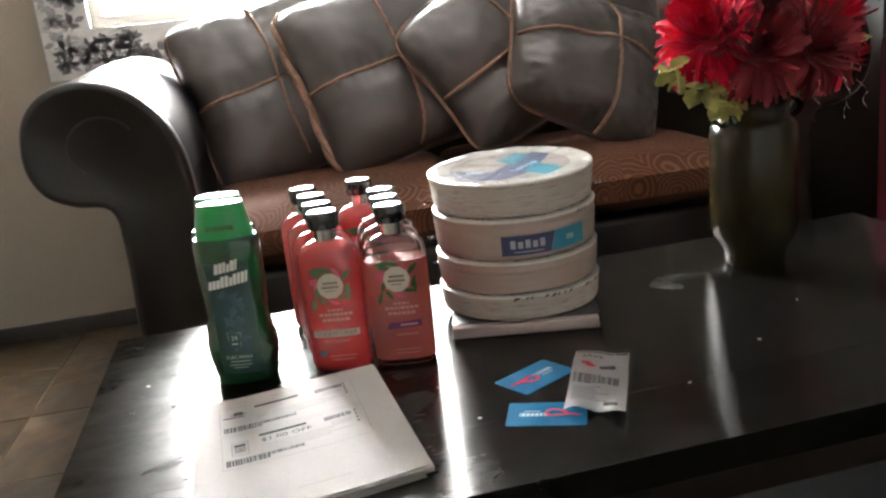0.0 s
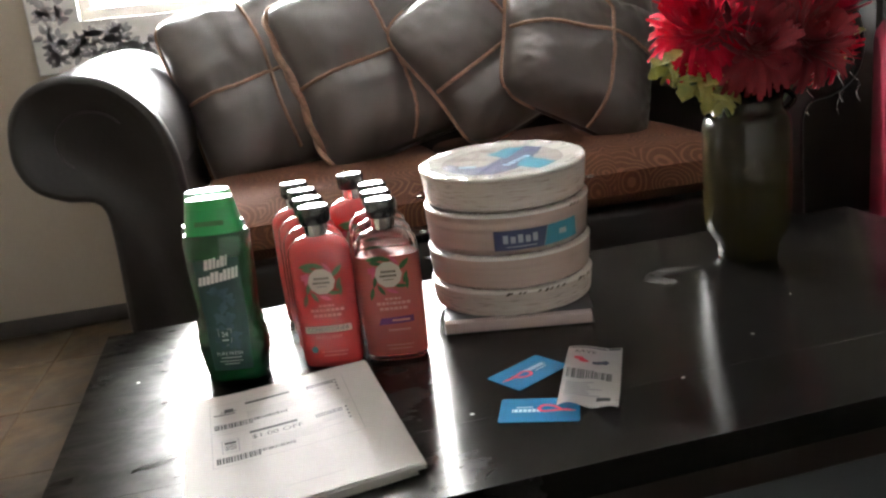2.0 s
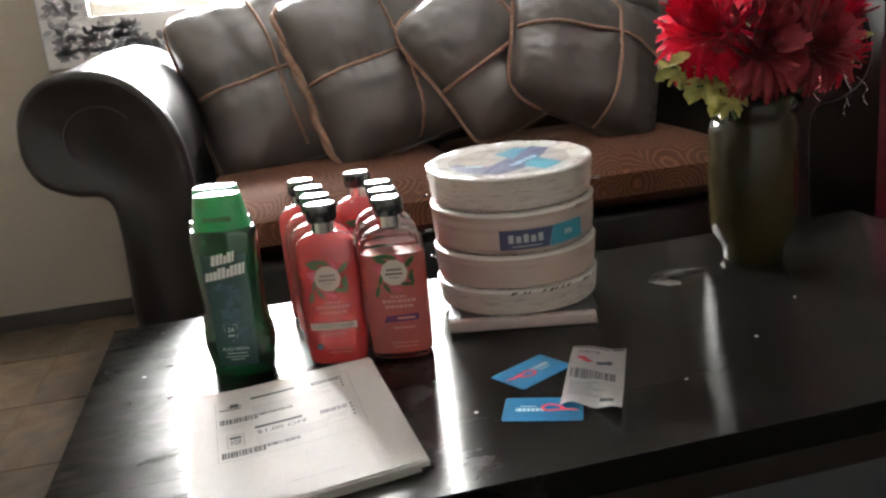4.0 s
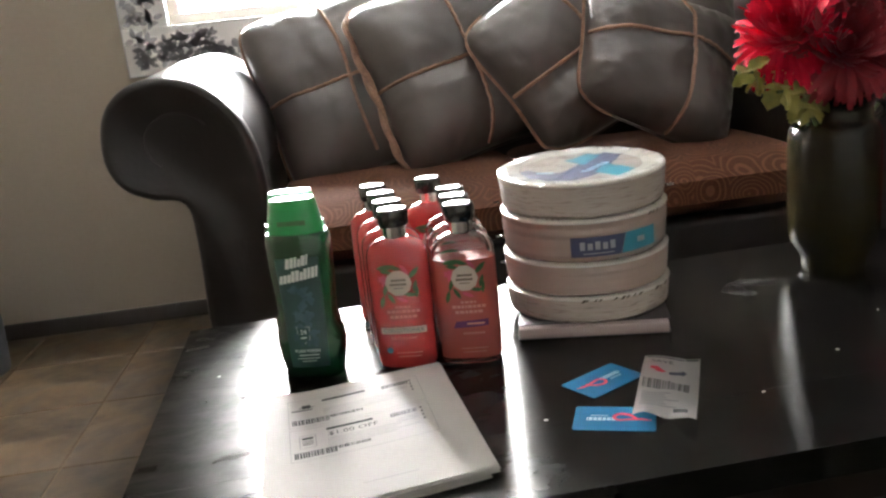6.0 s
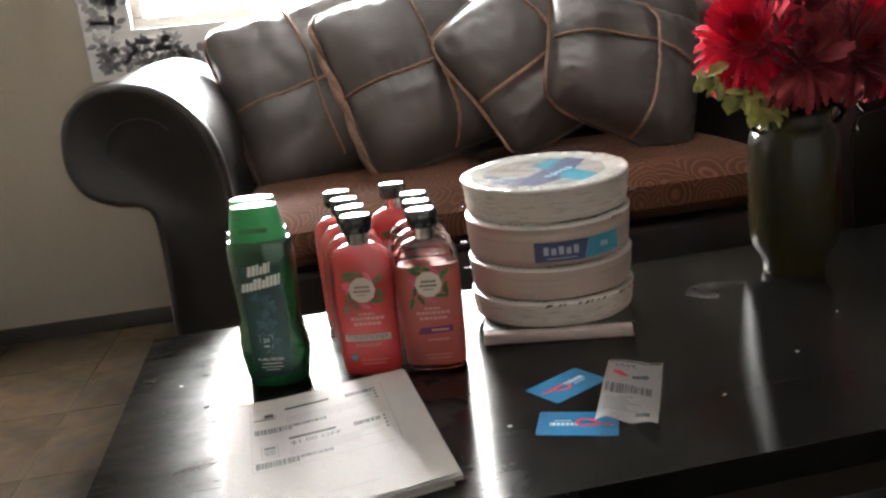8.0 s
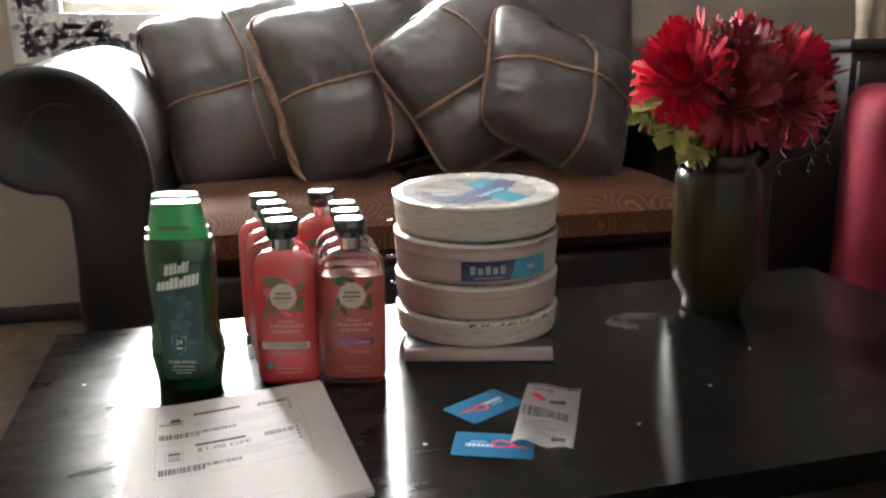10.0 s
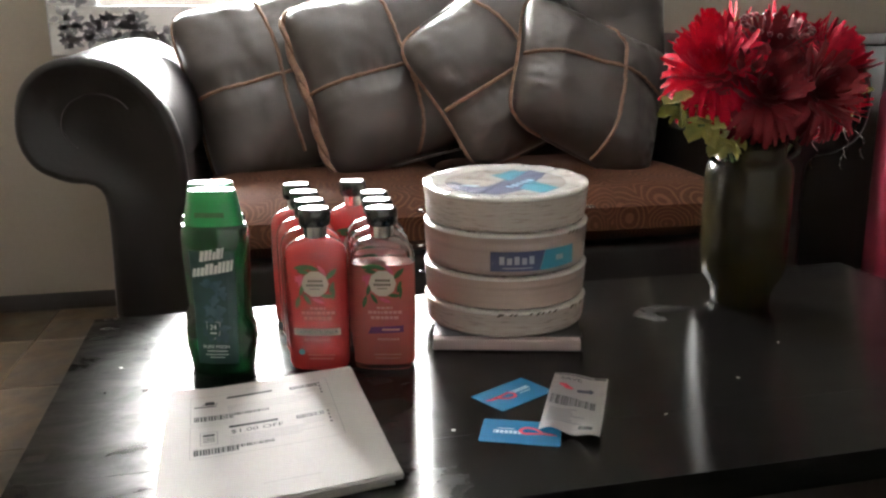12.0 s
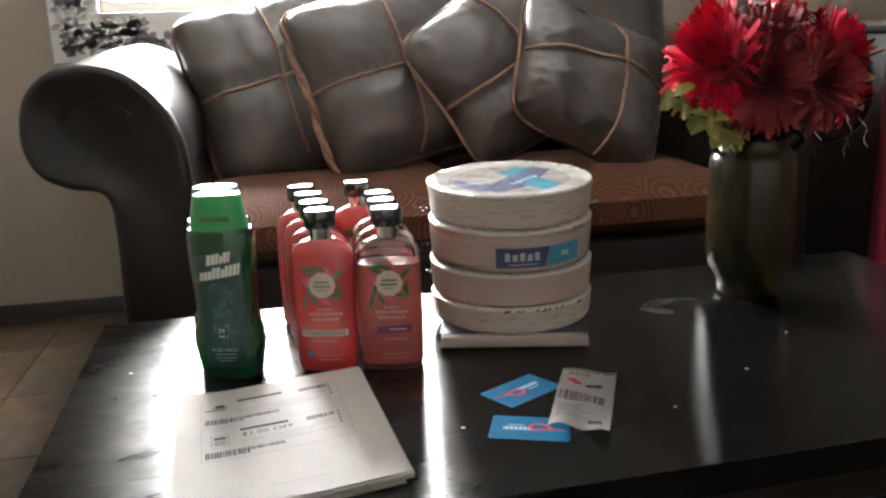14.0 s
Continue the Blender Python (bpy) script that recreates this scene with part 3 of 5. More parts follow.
def pillow(front, size, turn, lean, yaw, thick, label, cords, twisted=False, pull=(0.0, 0.0), plain=False, crinkle=0.006):
    """A stuffed leather pillow, front its foremost point; cords are ties across it, in metres from that point."""
    tilt = pose(0, 0, 0, 90 - lean, 0, yaw)
    m = Matrix.Translation(Vector(front) - tilt.to_3x3() @ Vector((0, 0, thick * 0.8))) @ tilt @ pose(0, 0, 0, 0, 0, turn)
    ob = thing("throw_pillow", m, label, "pillow", "pillows on the sofa")
    seed, pin = front[0] * 7, 0.085
    hx, hy = size
    ties = [smooth_loop(c, 8, False) for c in cords]
    tied = [q for t in ties for q in t[::2]]

    def at(u, v, side=1, off=0.0):
        x, y = hx * u * (1 - pin * (1 - v * v)), hy * v * (1 - pin * (1 - u * u))
        blunt = 1 - 0.13 * (u * u * v * v) ** 2.2
        x, y = x * blunt, y * blunt
        w = ((1 - u) / 2 * (1 - v) / 2) ** 1.5
        x, y = x + pull[0] * w, y + pull[1] * w
        edge = max(0.0, (1 - abs(u) ** 3.0)) ** 0.55 * max(0.0, (1 - abs(v) ** 3.0)) ** 0.55
        dent = 1.0
        if side > 0 and tied:
            near = min((q.x - x) ** 2 + (q.y - y) ** 2 for q in tied)
            dent = 0.84 + 0.16 * min(1.0, math.sqrt(near) / 0.055) ** 0.8
        wr = 1 + 0.20 * noise.noise(Vector((u * 1.9 + seed, v * 1.9, seed))) + 0.035 * noise.noise(Vector((u * 6 + seed, v * 6, 3)))
        rim = max(abs(u), abs(v))
        pucker = crinkle * max(0.0, 1 - abs(rim - 0.84) / 0.16) * noise.noise(Vector((u * 10 + seed, v * 10, 7)))
        return Vector((x, y, side * (thick * (1 if side > 0 else 0.6) * edge * dent * wr + pucker * edge + off)))

    def uv(q):
        u, v = q.x / hx, q.y / hy
        u, v = u / (1 - pin * (1 - min(1, v * v))), v / (1 - pin * (1 - min(1, u * u)))
        return max(-0.99, min(0.99, u)), max(-0.99, min(0.99, v))

    bm = bmesh.new()
    n = 52
    for side in (1, -1):
        rings(bm, [[at(-1 + 2 * i / n, -1 + 2 * j / n, side) for i in range(n + 1)] for j in range(n + 1)], closed=False)
    bmesh.ops.remove_doubles(bm, verts=bm.verts, dist=0.0005)
    part("cover", bm, "leather", ob)
    ring = [at(u, v, 1) for u, v in [(-1 + 2 * i / 20, -1) for i in range(20)] + [(1, -1 + 2 * i / 20) for i in range(20)] + [(1 - 2 * i / 20, 1) for i in range(20)] + [(-1, 1 - 2 * i / 20) for i in range(21)]]
    bm = bmesh.new()
    tube(bm, ring[:57], 0.0045, 8)
    part("welt", bm, "leather", ob)
    if not plain:
        bm = bmesh.new()
        edge = ring[56:] + ring[:6]
        if twisted:
            edge = [a.lerp(b, k / 4) for a, b in zip(edge, edge[1:]) for k in range(4)]
            for q in (0.0, 2.4):
                tube(bm, [p + Vector((0.006 * math.sin(i * 0.21 + q), 0, 0.006 * math.cos(i * 0.21 + q))) for i, p in enumerate(edge)], 0.0085, 8, taper=lambda t: 0.55 + 0.75 * math.sin(math.pi * min(1.0, t * 1.02)) ** 2)
        else:
            tube(bm, edge, 0.005, 8)
        part("piping", bm, "cord", ob, "twisted tan piping" if twisted else "tan piping")
    for t in ties:
        bm = bmesh.new()
        tube(bm, [at(*uv(q), 1, 0.003) for q in t], 0.0047, 8)
        part("cord", bm, "cord", ob, "tan leather cord")
    return ob


pillow((-0.176, 1.47, 0.746), (0.250, 0.262), 12.3, 20, 4, 0.105, "dark brown leather pillow tied with tan cords, beside the arm",
       ([(-0.010, 0.25), (0.005, 0.092), (0.001, 0.0), (-0.005, -0.092), (0.003, -0.20)], [(-0.23, -0.001), (-0.1, -0.002), (0.0, 0.0), (0.2, -0.004)]))
pillow((0.137, 1.38, 0.769), (0.272, 0.250), 11.9, 20, 10, 0.11, "dark brown leather pillow with twisted tan edge, mid sofa",
       ([(-0.010, 0.22), (-0.002, 0.12), (0.001, 0.0), (-0.001, -0.135), (-0.027, -0.218)], [(-0.25, 0.0), (-0.117, 0.002), (0.0, 0.001), (0.2, -0.01)]), twisted=True)
pillow((0.452, 1.32, 0.770), (0.262, 0.262), 32.5, 20, 12, 0.10, "dark leather pillow standing on its corner, tied with cords",
       ([(-0.008, 0.215), (0.01, 0.10), (0.0, 0.0)], [(-0.24, 0.0), (-0.12, -0.002), (0.0, 0.0)]), pull=(-0.030, 0.120), crinkle=0.015)
pillow((0.606, 1.22, 0.722), (0.236, 0.205), -24.0, 20, 14, 0.11, "plump dark leather pillow tied crosswise with tan cords",
       ([(0.006, 0.185), (0.032, 0.125), (0.036, 0.051), (0.047, -0.062), (0.037, -0.187)], [(-0.211, 0.003), (-0.109, 0.027), (-0.029, 0.04), (0.046, 0.051), (0.141, 0.053), (0.212, 0.047)]), pull=(0.030, 0.050), crinkle=0.018)
pillow((0.675, 1.50, 0.94), (0.295, 0.25), -8, 18, 10, 0.10, "plain dark leather pillow standing behind the tied ones", (), plain=True)


# ---- coffee table ----
TM = Matrix.Translation((-0.48, 0.512, 0)) @ pose(0, 0, 0, 0, 0, 2.2)
table = thing("coffee_table", TM, "near-black wooden coffee table with worn satin top", "table")
bm = bmesh.new()
box(bm, (0, -0.5128, T - 0.035), (1.30, 0, T), 0.0005, 2)
part("tabletop", bm, "table", table, smooth=False)
bm = bmesh.new()
box(bm, (0, -0.645, T - 0.035), (1.30, -0.5130, T), 0.0005, 2)
part("tabletop", bm, "table", table, "front board of the tabletop", smooth=False)
for lo, hi in (((0.05, -0.60, T - 0.10), (1.25, -0.58, T - 0.036)), ((0.05, -0.065, T - 0.10), (1.25, -0.045, T - 0.036)), ((0.05, -0.579, T - 0.10), (0.07, -0.066, T - 0.036)), ((1.23, -0.579, T - 0.10), (1.25, -0.066, T - 0.036))):
    bm = bmesh.new()
    box(bm, lo, hi, 0.003)
    part("apron", bm, "dark", table)
for x in (0.04, 1.20):
    for y in (-0.61, -0.09):
        bm = bmesh.new()
        rings(bm, [superloop(0.032 * k, 0.032 * k, 6, z, x + 0.03, y + 0.03, 24) for k, z in ((0.75, 0), (0.8, 0.02), (1.0, T - 0.11), (1.0, T - 0.0355))])
        part("leg", bm, "dark", table)


# Dried smears and specks of dust on the top.
def smear(x, y, rx, ry, turn, seed):
    random.seed(seed)
    k = [random.uniform(0.7, 1.25) for q in range(28)]
    bm = bmesh.new()
    loop = [(rx * k[q] * math.cos(2 * math.pi * q / 28), ry * k[q] * math.sin(2 * math.pi * q / 28)) for q in range(28)]
    inv_table = TM.inverted()
    m = inv_table @ Matrix.Translation((x, y, 0)) @ Matrix.Rotation(turn, 4, "Z")
    vs = [bm.verts.new(m @ Vector((px, py, T + 0.0006))) for px, py in loop]
    bm.faces.new(vs)
    part("dust_smear", bm, "dust", table, "pale dried smear")


for q, (x, y, rx, ry, a) in enumerate(((0.385, 0.372, 0.050, 0.018, -0.2), (0.345, 0.345, 0.018, 0.030, 0.4), (-0.405, 0.350, 0.045, 0.010, 0.1), (-0.360, 0.405, 0.05, 0.008, -0.1))):
    smear(x, y, rx, ry, a, 60 + q)
for x, y in ((0.352, 0.098), (-0.405, 0.295), (0.47, 0.20), (0.22, 0.02), (-0.02, 0.03)):
    fleck = thing("paper_fleck", pose(x, y, T, 0, 0, x * 900), "tiny white fleck lying on the tabletop", "fleck")
    bm = bmesh.new()
    box(bm, (-0.0022, -0.0008, 0.0002), (0.0022, 0.0009, 0.0011), 0.0003, 1)
    part("flake", bm, "white", fleck)


# ---- bottles on the table ----
def front_of(sections, off):
    """A function that lays (u, height) on the front of a bottle made of sections (z, half width, half depth, power)."""
    zs = [s[0] for s in sections]

    def place(u, v):
        hw, hd, n = [float(np.interp(v, zs, [s[k] for s in sections])) for k in (1, 2, 3)]
        t = min(0.98, abs(u) / hw)
        return (u, -hd * (1 - t ** n) ** (1 / n) - off, v)
    return place


BODY = [(0.0, 0.0345, 0.0190, 3.2), (0.003, 0.0375, 0.0215, 3.2), (0.010, 0.0392, 0.0228, 3.0), (0.060, 0.0400, 0.0232, 3.0), (0.120, 0.0402, 0.0232, 3.0),
        (0.148, 0.0398, 0.0230, 2.8), (0.157, 0.0378, 0.0218, 2.6), (0.163, 0.0330, 0.0195, 2.4), (0.168, 0.0255, 0.0170, 2.2), (0.171, 0.0180, 0.0150, 2.0), (0.173, 0.0130, 0.0130, 2.0)]


def hair_bottle(m, kind, label):
    ob = thing("bottle", m, label, "bottle", "hair care bottles")
    bm = bmesh.new()
    if kind == "shampoo":
        level = (0.139, 0.0400, 0.0231, 2.9)
        upper = [level] + [q for q in BODY if q[0] > 0.14]
        rings(bm, [superloop(hw, hd, n, z) for z, hw, hd, n in upper] + [superloop(hw - 0.0018, hd - 0.0018, n, z - 0.0012) for z, hw, hd, n in upper[::-1]], cap=False)
        part("body", bm, "clear", ob, "clear plastic shoulder, empty above the shampoo")
        bm = bmesh.new()
        rings(bm, [superloop(hw, hd, n, z) for z, hw, hd, n in BODY[:2]] + [superloop(0.0392, 0.0228, 3.0, 0.0085)])
        part("bottle_base", bm, "clear", ob, "thick clear bottle base")
        bm = bmesh.new()
        rings(bm, [superloop(hw, hd, n, z) for z, hw, hd, n in [(0.0086, 0.0389, 0.0226, 3.0)] + [q for q in BODY if 0.009 < q[0] <= 0.12] + [level]])
        part("shampoo_fill", bm, "gel", ob, "pink translucent shampoo")
    else:
        rings(bm, [superloop(hw, hd, n, z) for z, hw, hd, n in BODY])
        part("body", bm, "red", ob, "coral red plastic bottle")
    bm = bmesh.new()
    lathe(bm, [(0.0125, 0.170), (0.0145, 0.1705), (0.0145, 0.1855), (0.0125, 0.186)], 32)
    part("collar", bm, "chrome", ob, "shiny chrome collar")
    bm = bmesh.new()
    lathe(bm, [(0.0130, 0.1855), (0.0178, 0.1860), (0.0198, 0.1900), (0.0200, 0.2030), (0.0190, 0.2072), (0.0176, 0.2084), (0.0120, 0.2086), (0.002, 0.2086)], 40)
    part("cap", bm, "black", ob, "black disc cap")
    put = front_of(BODY, 0.0005)
    put2 = front_of(BODY, 0.0009)
    put3 = front_of(BODY, 0.0013)
    zb = 0.116
    print_on("badge", [blob(0.002, zb, 0.0165, 0.0165, 0, 30, 0.03, 10)], put2, "cream", ob, "cream round badge with floral rim")
    print_on("badge_print", [bar(-0.007 + 0.0032 * q, zb + 0.0025, -0.0045 + 0.0032 * q, zb + 0.0055) for q in range(6)] + [bar(-0.009 + 0.0031 * q, zb - 0.0030, -0.0066 + 0.0031 * q, zb) for q in range(7)] + [bar(-0.005, zb - 0.0068, 0.008, zb - 0.0058)], put3, "brown", ob)
    random.seed(3)
    green, pinks = [], []
    for k in range(9):
        a = 1.1 + k * 0.62
        r = 0.0185 + 0.004 * random.random()
        s = blob(0.002 + r * math.cos(a), zb + r * math.sin(a), 0.0085, 0.0032, a + random.uniform(0.6, 1.6), 10, point=0.4)
        (green if k % 3 else pinks).append(s)
    green += [blob(-0.021, zb - 0.024, 0.009, 0.0035, 1.3, 10, point=0.4), blob(0.022, zb + 0.012, 0.010, 0.004, 0.8, 10, point=0.4), blob(0.024, zb - 0.012, 0.009, 0.0028, 1.5, 10, point=0.4), blob(-0.012, zb + 0.021, 0.013, 0.004, 0.1, 10, point=0.5)]
    print_on("leaf_print", green, put, "leafprint", ob)
    print_on("flower_print", pinks + [blob(-0.018, zb + 0.006, 0.006, 0.005, 0, 10, 0.2)], put, "petalprint", ob)
    lines = []
    for z, w in ((0.083, 0.020), (0.0765, 0.042), (0.0695, 0.036)):
        x = -w / 2 + 0.004
        while x < w / 2 + 0.004:
            d = random.uniform(0.002, 0.006)
            lines.append(bar(x, z, min(x + d, w / 2 + 0.004), z + (0.0038 if w > 0.03 else 0.0026)))
            x += d + 0.0012
    for z, w in ((0.022, 0.034), (0.017, 0.03)):
        lines.append(bar(0.006 - w / 2, z, 0.006 + w / 2, z + 0.001))
    print_on("small_print", lines, put, "pink", ob)
    if kind == "shampoo":
        print_on("name_band", [[(-0.018, 0.050), (0.027, 0.052), (0.027, 0.061), (-0.014, 0.059)]], put, "purple", ob, "dark purple band")
        print_on("band_print", [bar(0.000, 0.0545, 0.022, 0.0570)], put2, "pink", ob)
        print_on("sub_print", [bar(-0.006 + 0.0035 * k, 0.0415, -0.0035 + 0.0035 * k, 0.044) for k in range(8)], put, "pink", ob)
    else:
        print_on("name_band", [bar(-0.028, 0.0485, 0.031, 0.0575)], put, "cream", ob, "pale band")
        print_on("band_print", [], put2, "ink", ob, text=(("CONDITIONER", 0.0078, 0.0015, 0.053),))
        print_on("sub_print", [], put2, "pink", ob, text=(("REVITALISANT", 0.0052, 0.0015, 0.0425),))
        print_on("seal_print", [blob(-0.019, 0.026, 0.0042, 0.0042, 0, 14)], put, "teal", ob)
    return ob


def hb(x, y, z, turn, kind, label):
    return hair_bottle(pose(x, y, T, 0, 0, turn), kind, label)


RED_L = "coral red conditioner bottle with black cap, on the table"
CLR_L = "clear shampoo bottle with pink contents and black cap"
for k, (x, y, a) in enumerate(((-0.150, 0.252, -14), (-0.154, 0.310, -12), (-0.159, 0.376, -13), (-0.168, 0.443, -12))):
    hb(x, y, 0, a, "conditioner", RED_L)
for k, (x, y, a) in enumerate(((-0.068, 0.236, -14), (-0.066, 0.292, -12), (-0.064, 0.350, -12))):
    hb(x, y, 0, a, "shampoo", CLR_L)
hb(-0.085, 0.452, 0, -10, "conditioner", "coral red conditioner bottle standing behind the clear bottles")

WASH = [(0.0, 0.034, 0.019, 3.0), (0.003, 0.0375, 0.0225, 3.0), (0.012, 0.0395, 0.0242, 2.8), (0.045, 0.0450, 0.0260, 2.6), (0.062, 0.0438, 0.0252, 2.6), (0.075, 0.0372, 0.0240, 2.8),
        (0.095, 0.0378, 0.0245, 2.8), (0.150, 0.0412, 0.0255, 2.8), (0.180, 0.0420, 0.0255, 2.6), (0.188, 0.0412, 0.0245, 2.5), (0.192, 0.0385, 0.0225, 2.5)]


def wash_bottle(m, label):
    ob = thing("body_wash_bottle", m, label, "bottle", "green body wash bottles")
    bm = bmesh.new()
    rings(bm, [superloop(hw, hd, n, z) for z, hw, hd, n in WASH])
    part("body", bm, "green", ob, "green translucent plastic bottle")
    bm = bmesh.new()
    rings(bm, [superloop(hw, hd, 2.6, z) for z, hw, hd in ((0.188, 0.0368, 0.0218), (0.196, 0.0352, 0.0214), (0.215, 0.0318, 0.0200), (0.230, 0.0292, 0.0186), (0.2345, 0.0276, 0.0174), (0.2352, 0.0240, 0.0146), (0.2354, 0.0180, 0.0106))])
    part("cap", bm, "greencap", ob, "bright green flip cap")
    put, put2, put3 = [front_of(WASH, o) for o in (0.0005, 0.0009, 0.0013)]
    print_on("label", [[(-0.024, 0.018), (0.026, 0.018), (0.030, 0.163), (-0.026, 0.163)]], put, "label", ob, "dark glossy front label")
    random.seed(8)
    print_on("splash_print", [blob(random.uniform(-0.012, 0.014), random.uniform(0.05, 0.125), random.uniform(0.002, 0.007), random.uniform(0.002, 0.007), random.uniform(0, 3), 12, 0.3, 3) for k in range(34)], put2, "splash", ob)
    words = []
    for x0, x1, z0, z1 in ((-0.013, 0.016, 0.149, 0.162), (-0.024, 0.026, 0.131, 0.145)):
        x = x0
        while x < x1:
            d = random.uniform(0.003, 0.0055)
            sh = (x + 0.02) * 0.16
            up = random.choice((0.0, 0.0, 0.0032))
            words.append([(x, z0 + sh), (min(x + d, x1), z0 + sh), (min(x + d, x1) + 0.0022, z1 + sh - up), (x + 0.0022, z1 + sh - up)])
            x += d + 0.0009
    print_on("mark_print", words, put3, "white", ob, "white slanted lettering blocks")
    print_on("shield_print", [[(-0.010, 0.056), (-0.002, 0.050), (0.006, 0.056), (0.007, 0.073), (-0.011, 0.073)]], put2, "grey", ob)
    print_on("shield_face", [[(-0.0088, 0.057), (-0.002, 0.0518), (0.0048, 0.057), (0.0057, 0.0718), (-0.0097, 0.0718)]], put3, "label", ob)
    print_on("shield_text", [bar(-0.006, 0.058, 0.002, 0.0595)], front_of(WASH, 0.0017), "white", ob, text=(("24", 0.0085, -0.002, 0.066),))
    print_on("scent_print", [bar(-0.012, 0.0345, 0.014, 0.0355), bar(-0.014, 0.030, 0.015, 0.0308), bar(-0.009, 0.0262, 0.010, 0.0270)], put2, "white", ob, text=(("PURE FRESH", 0.0062, 0.0, 0.0405),))
    print_on("cap_seal", [bar(-0.016, 0.2035, 0.020, 0.2095)], lambda u, v: (u, -0.0220 + 0.0 * v, v), "leafprint", ob)
    return ob


wash_bottle(pose(-0.272, 0.262, T, 0, 0, -14), "green body wash bottle with flip cap, on the table")
wash_bottle(pose(-0.278, 0.320, T, 0, 0, -14), "green body wash bottle standing behind its twin")


# ---- plates on a book ----
BM = pose(0.0, 0.270, T, 0, 0, -14)
book = thing("book", BM, "dark-covered book with pale page edges, under the plates", "book")
bm = bmesh.new()
box(bm, (0.001, 0.000, 0.0015), (0.199, 0.255, 0.0168), 0.002)
part("page_block", bm, "pages", book)
for z0, z1 in ((0.0, 0.0014), (0.0170, 0.018)):
    bm = bmesh.new()
    box(bm, (0.0, 0.002 if z0 == 0 else 0.012, z0), (0.202, 0.258, z1), 0.0008)
    part("cover", bm, "book", book)

PR, PC = 0.1155, (0.123, 0.357)
PACKS = (0.0380, 0.0470, 0.0580, 0.0490)     # heights, lowest first


def plate_pack(k, label, wrapped):
    z0 = T + 0.0182 + sum(PACKS[:k])
    away = Vector((0.26, 0.966, 0)) * PR
    hinge = Matrix.Translation(Vector((PC[0], PC[1], z0)) - away)
    tip = hinge @ Matrix.Rotation(radians((0.0, 0.9, 1.9, 3.0)[k]), 4, Vector((0.966, -0.26, 0))) @ hinge.inverted()
    ob = thing("plate_pack", tip @ pose(PC[0], PC[1], z0, 0.0, 0.0, (10, 130, -14, 40)[k]), label, "paper plates", "stacked plate packs")
    bm = bmesh.new()
    h, prof = PACKS[k] - 0.0022, []
    prof += [(0.070, 0.0), (PR - 0.012, 0.0), (PR - 0.006, 0.0005), (PR - 0.0036, 0.003)]
    layers = 14
    for j in range(layers):
        z = 0.0035 + (h - 0.0065) * j / layers
        dz = (h - 0.0065) / layers
        r = PR - 0.0030 * (1 - j / layers) ** 1.5 + (random.uniform(-0.0007, 0.0004) if not wrapped else random.uniform(-0.0003, 0.0003))
        prof += [(r, z), (r - (0.0009 if not wrapped else 0.0002), z + dz * 0.9)]
    prof += [(PR, h - 0.002), (PR - 0.001, h), (PR - 0.004, h + 0.0006), (PR - 0.020, h - 0.001), (PR - 0.030, h - 0.003), (0.04, h - 0.0035), (0.001, h - 0.0036)]
    lathe(bm, prof, 72)
    part("pack_body", bm, "plate" if not wrapped else "wrapband", ob, "stacked paper plates in clear film")
    bm = bmesh.new()
    lathe(bm, [(PR - 0.030, h - 0.0022), (PR - 0.022, h - 0.0005), (PR - 0.006, h + 0.0014), (PR - 0.0005, h + 0.0008), (PR + 0.0008, h - 0.0008), (PR + 0.0005, h - 0.0026)], 72, cap=False)
    part("rim", bm, "platetop", ob, "pale plate rim")
    random.seed(20 + k)
    shapes = []
    for j in range(46):
        a = random.uniform(0, 2 * math.pi)
        if random.random() < 0.25:
            continue
        r = PR - 0.0095
        shapes.append(blob(r * math.cos(a), r * math.sin(a), 0.0052, 0.0014, a + 0.25, 8, point=0.5))
    lip = []
    for c in {0: (4.35, 4.75, 5.3), 2: (5.25, 0.2)}.get(k, ()):
        c -= radians((10, 130, -14, 40)[k])
        for q in range(random.choice((4, 5, 6)) if k == 0 else 3):
            u0, tall = (c + 0.07 * q + random.uniform(-0.02, 0.02)) * PR, random.uniform(0.6, 1.0)
            lip.append([(u0, h - 0.0052 * tall), (u0 + 0.0035, h - 0.0050 * tall), (u0 + random.uniform(0.006, 0.009), h + 0.0002), (u0 + 0.0030, h - 0.0002)])
    if lip:
        print_on("lip_print", lip, lambda u, v: ((PR + 0.0016) * math.cos(u / PR), (PR + 0.0016) * math.sin(u / PR), v), "brown", ob)
    print_on("rim_print", shapes, lambda u, v: (u, v, h + 0.0013 - max(0.0, PR - 0.008 - math.hypot(u, v)) * 0.08 + 0.0006), "brown", ob)
    return ob


random.seed(11)
for k, (wr, lab) in enumerate(((False, "pack of paper plates in film, lowest on a book"), (True, "film-wrapped pack of paper plates, pinkish sides"), (True, "film-wrapped pack of paper plates with blue label"), (False, "film-wrapped pack of paper plates, topmost, open print"))):
    pk = plate_pack(k, lab, wr)
    if k == 2:
        band = pk
    top = pk


def round_side(off):
    def place(u, v):
        a = radians(-90 + 14) + u / PR
        return ((PR + off) * math.cos(a), (PR + off) * math.sin(a), v)
    return place


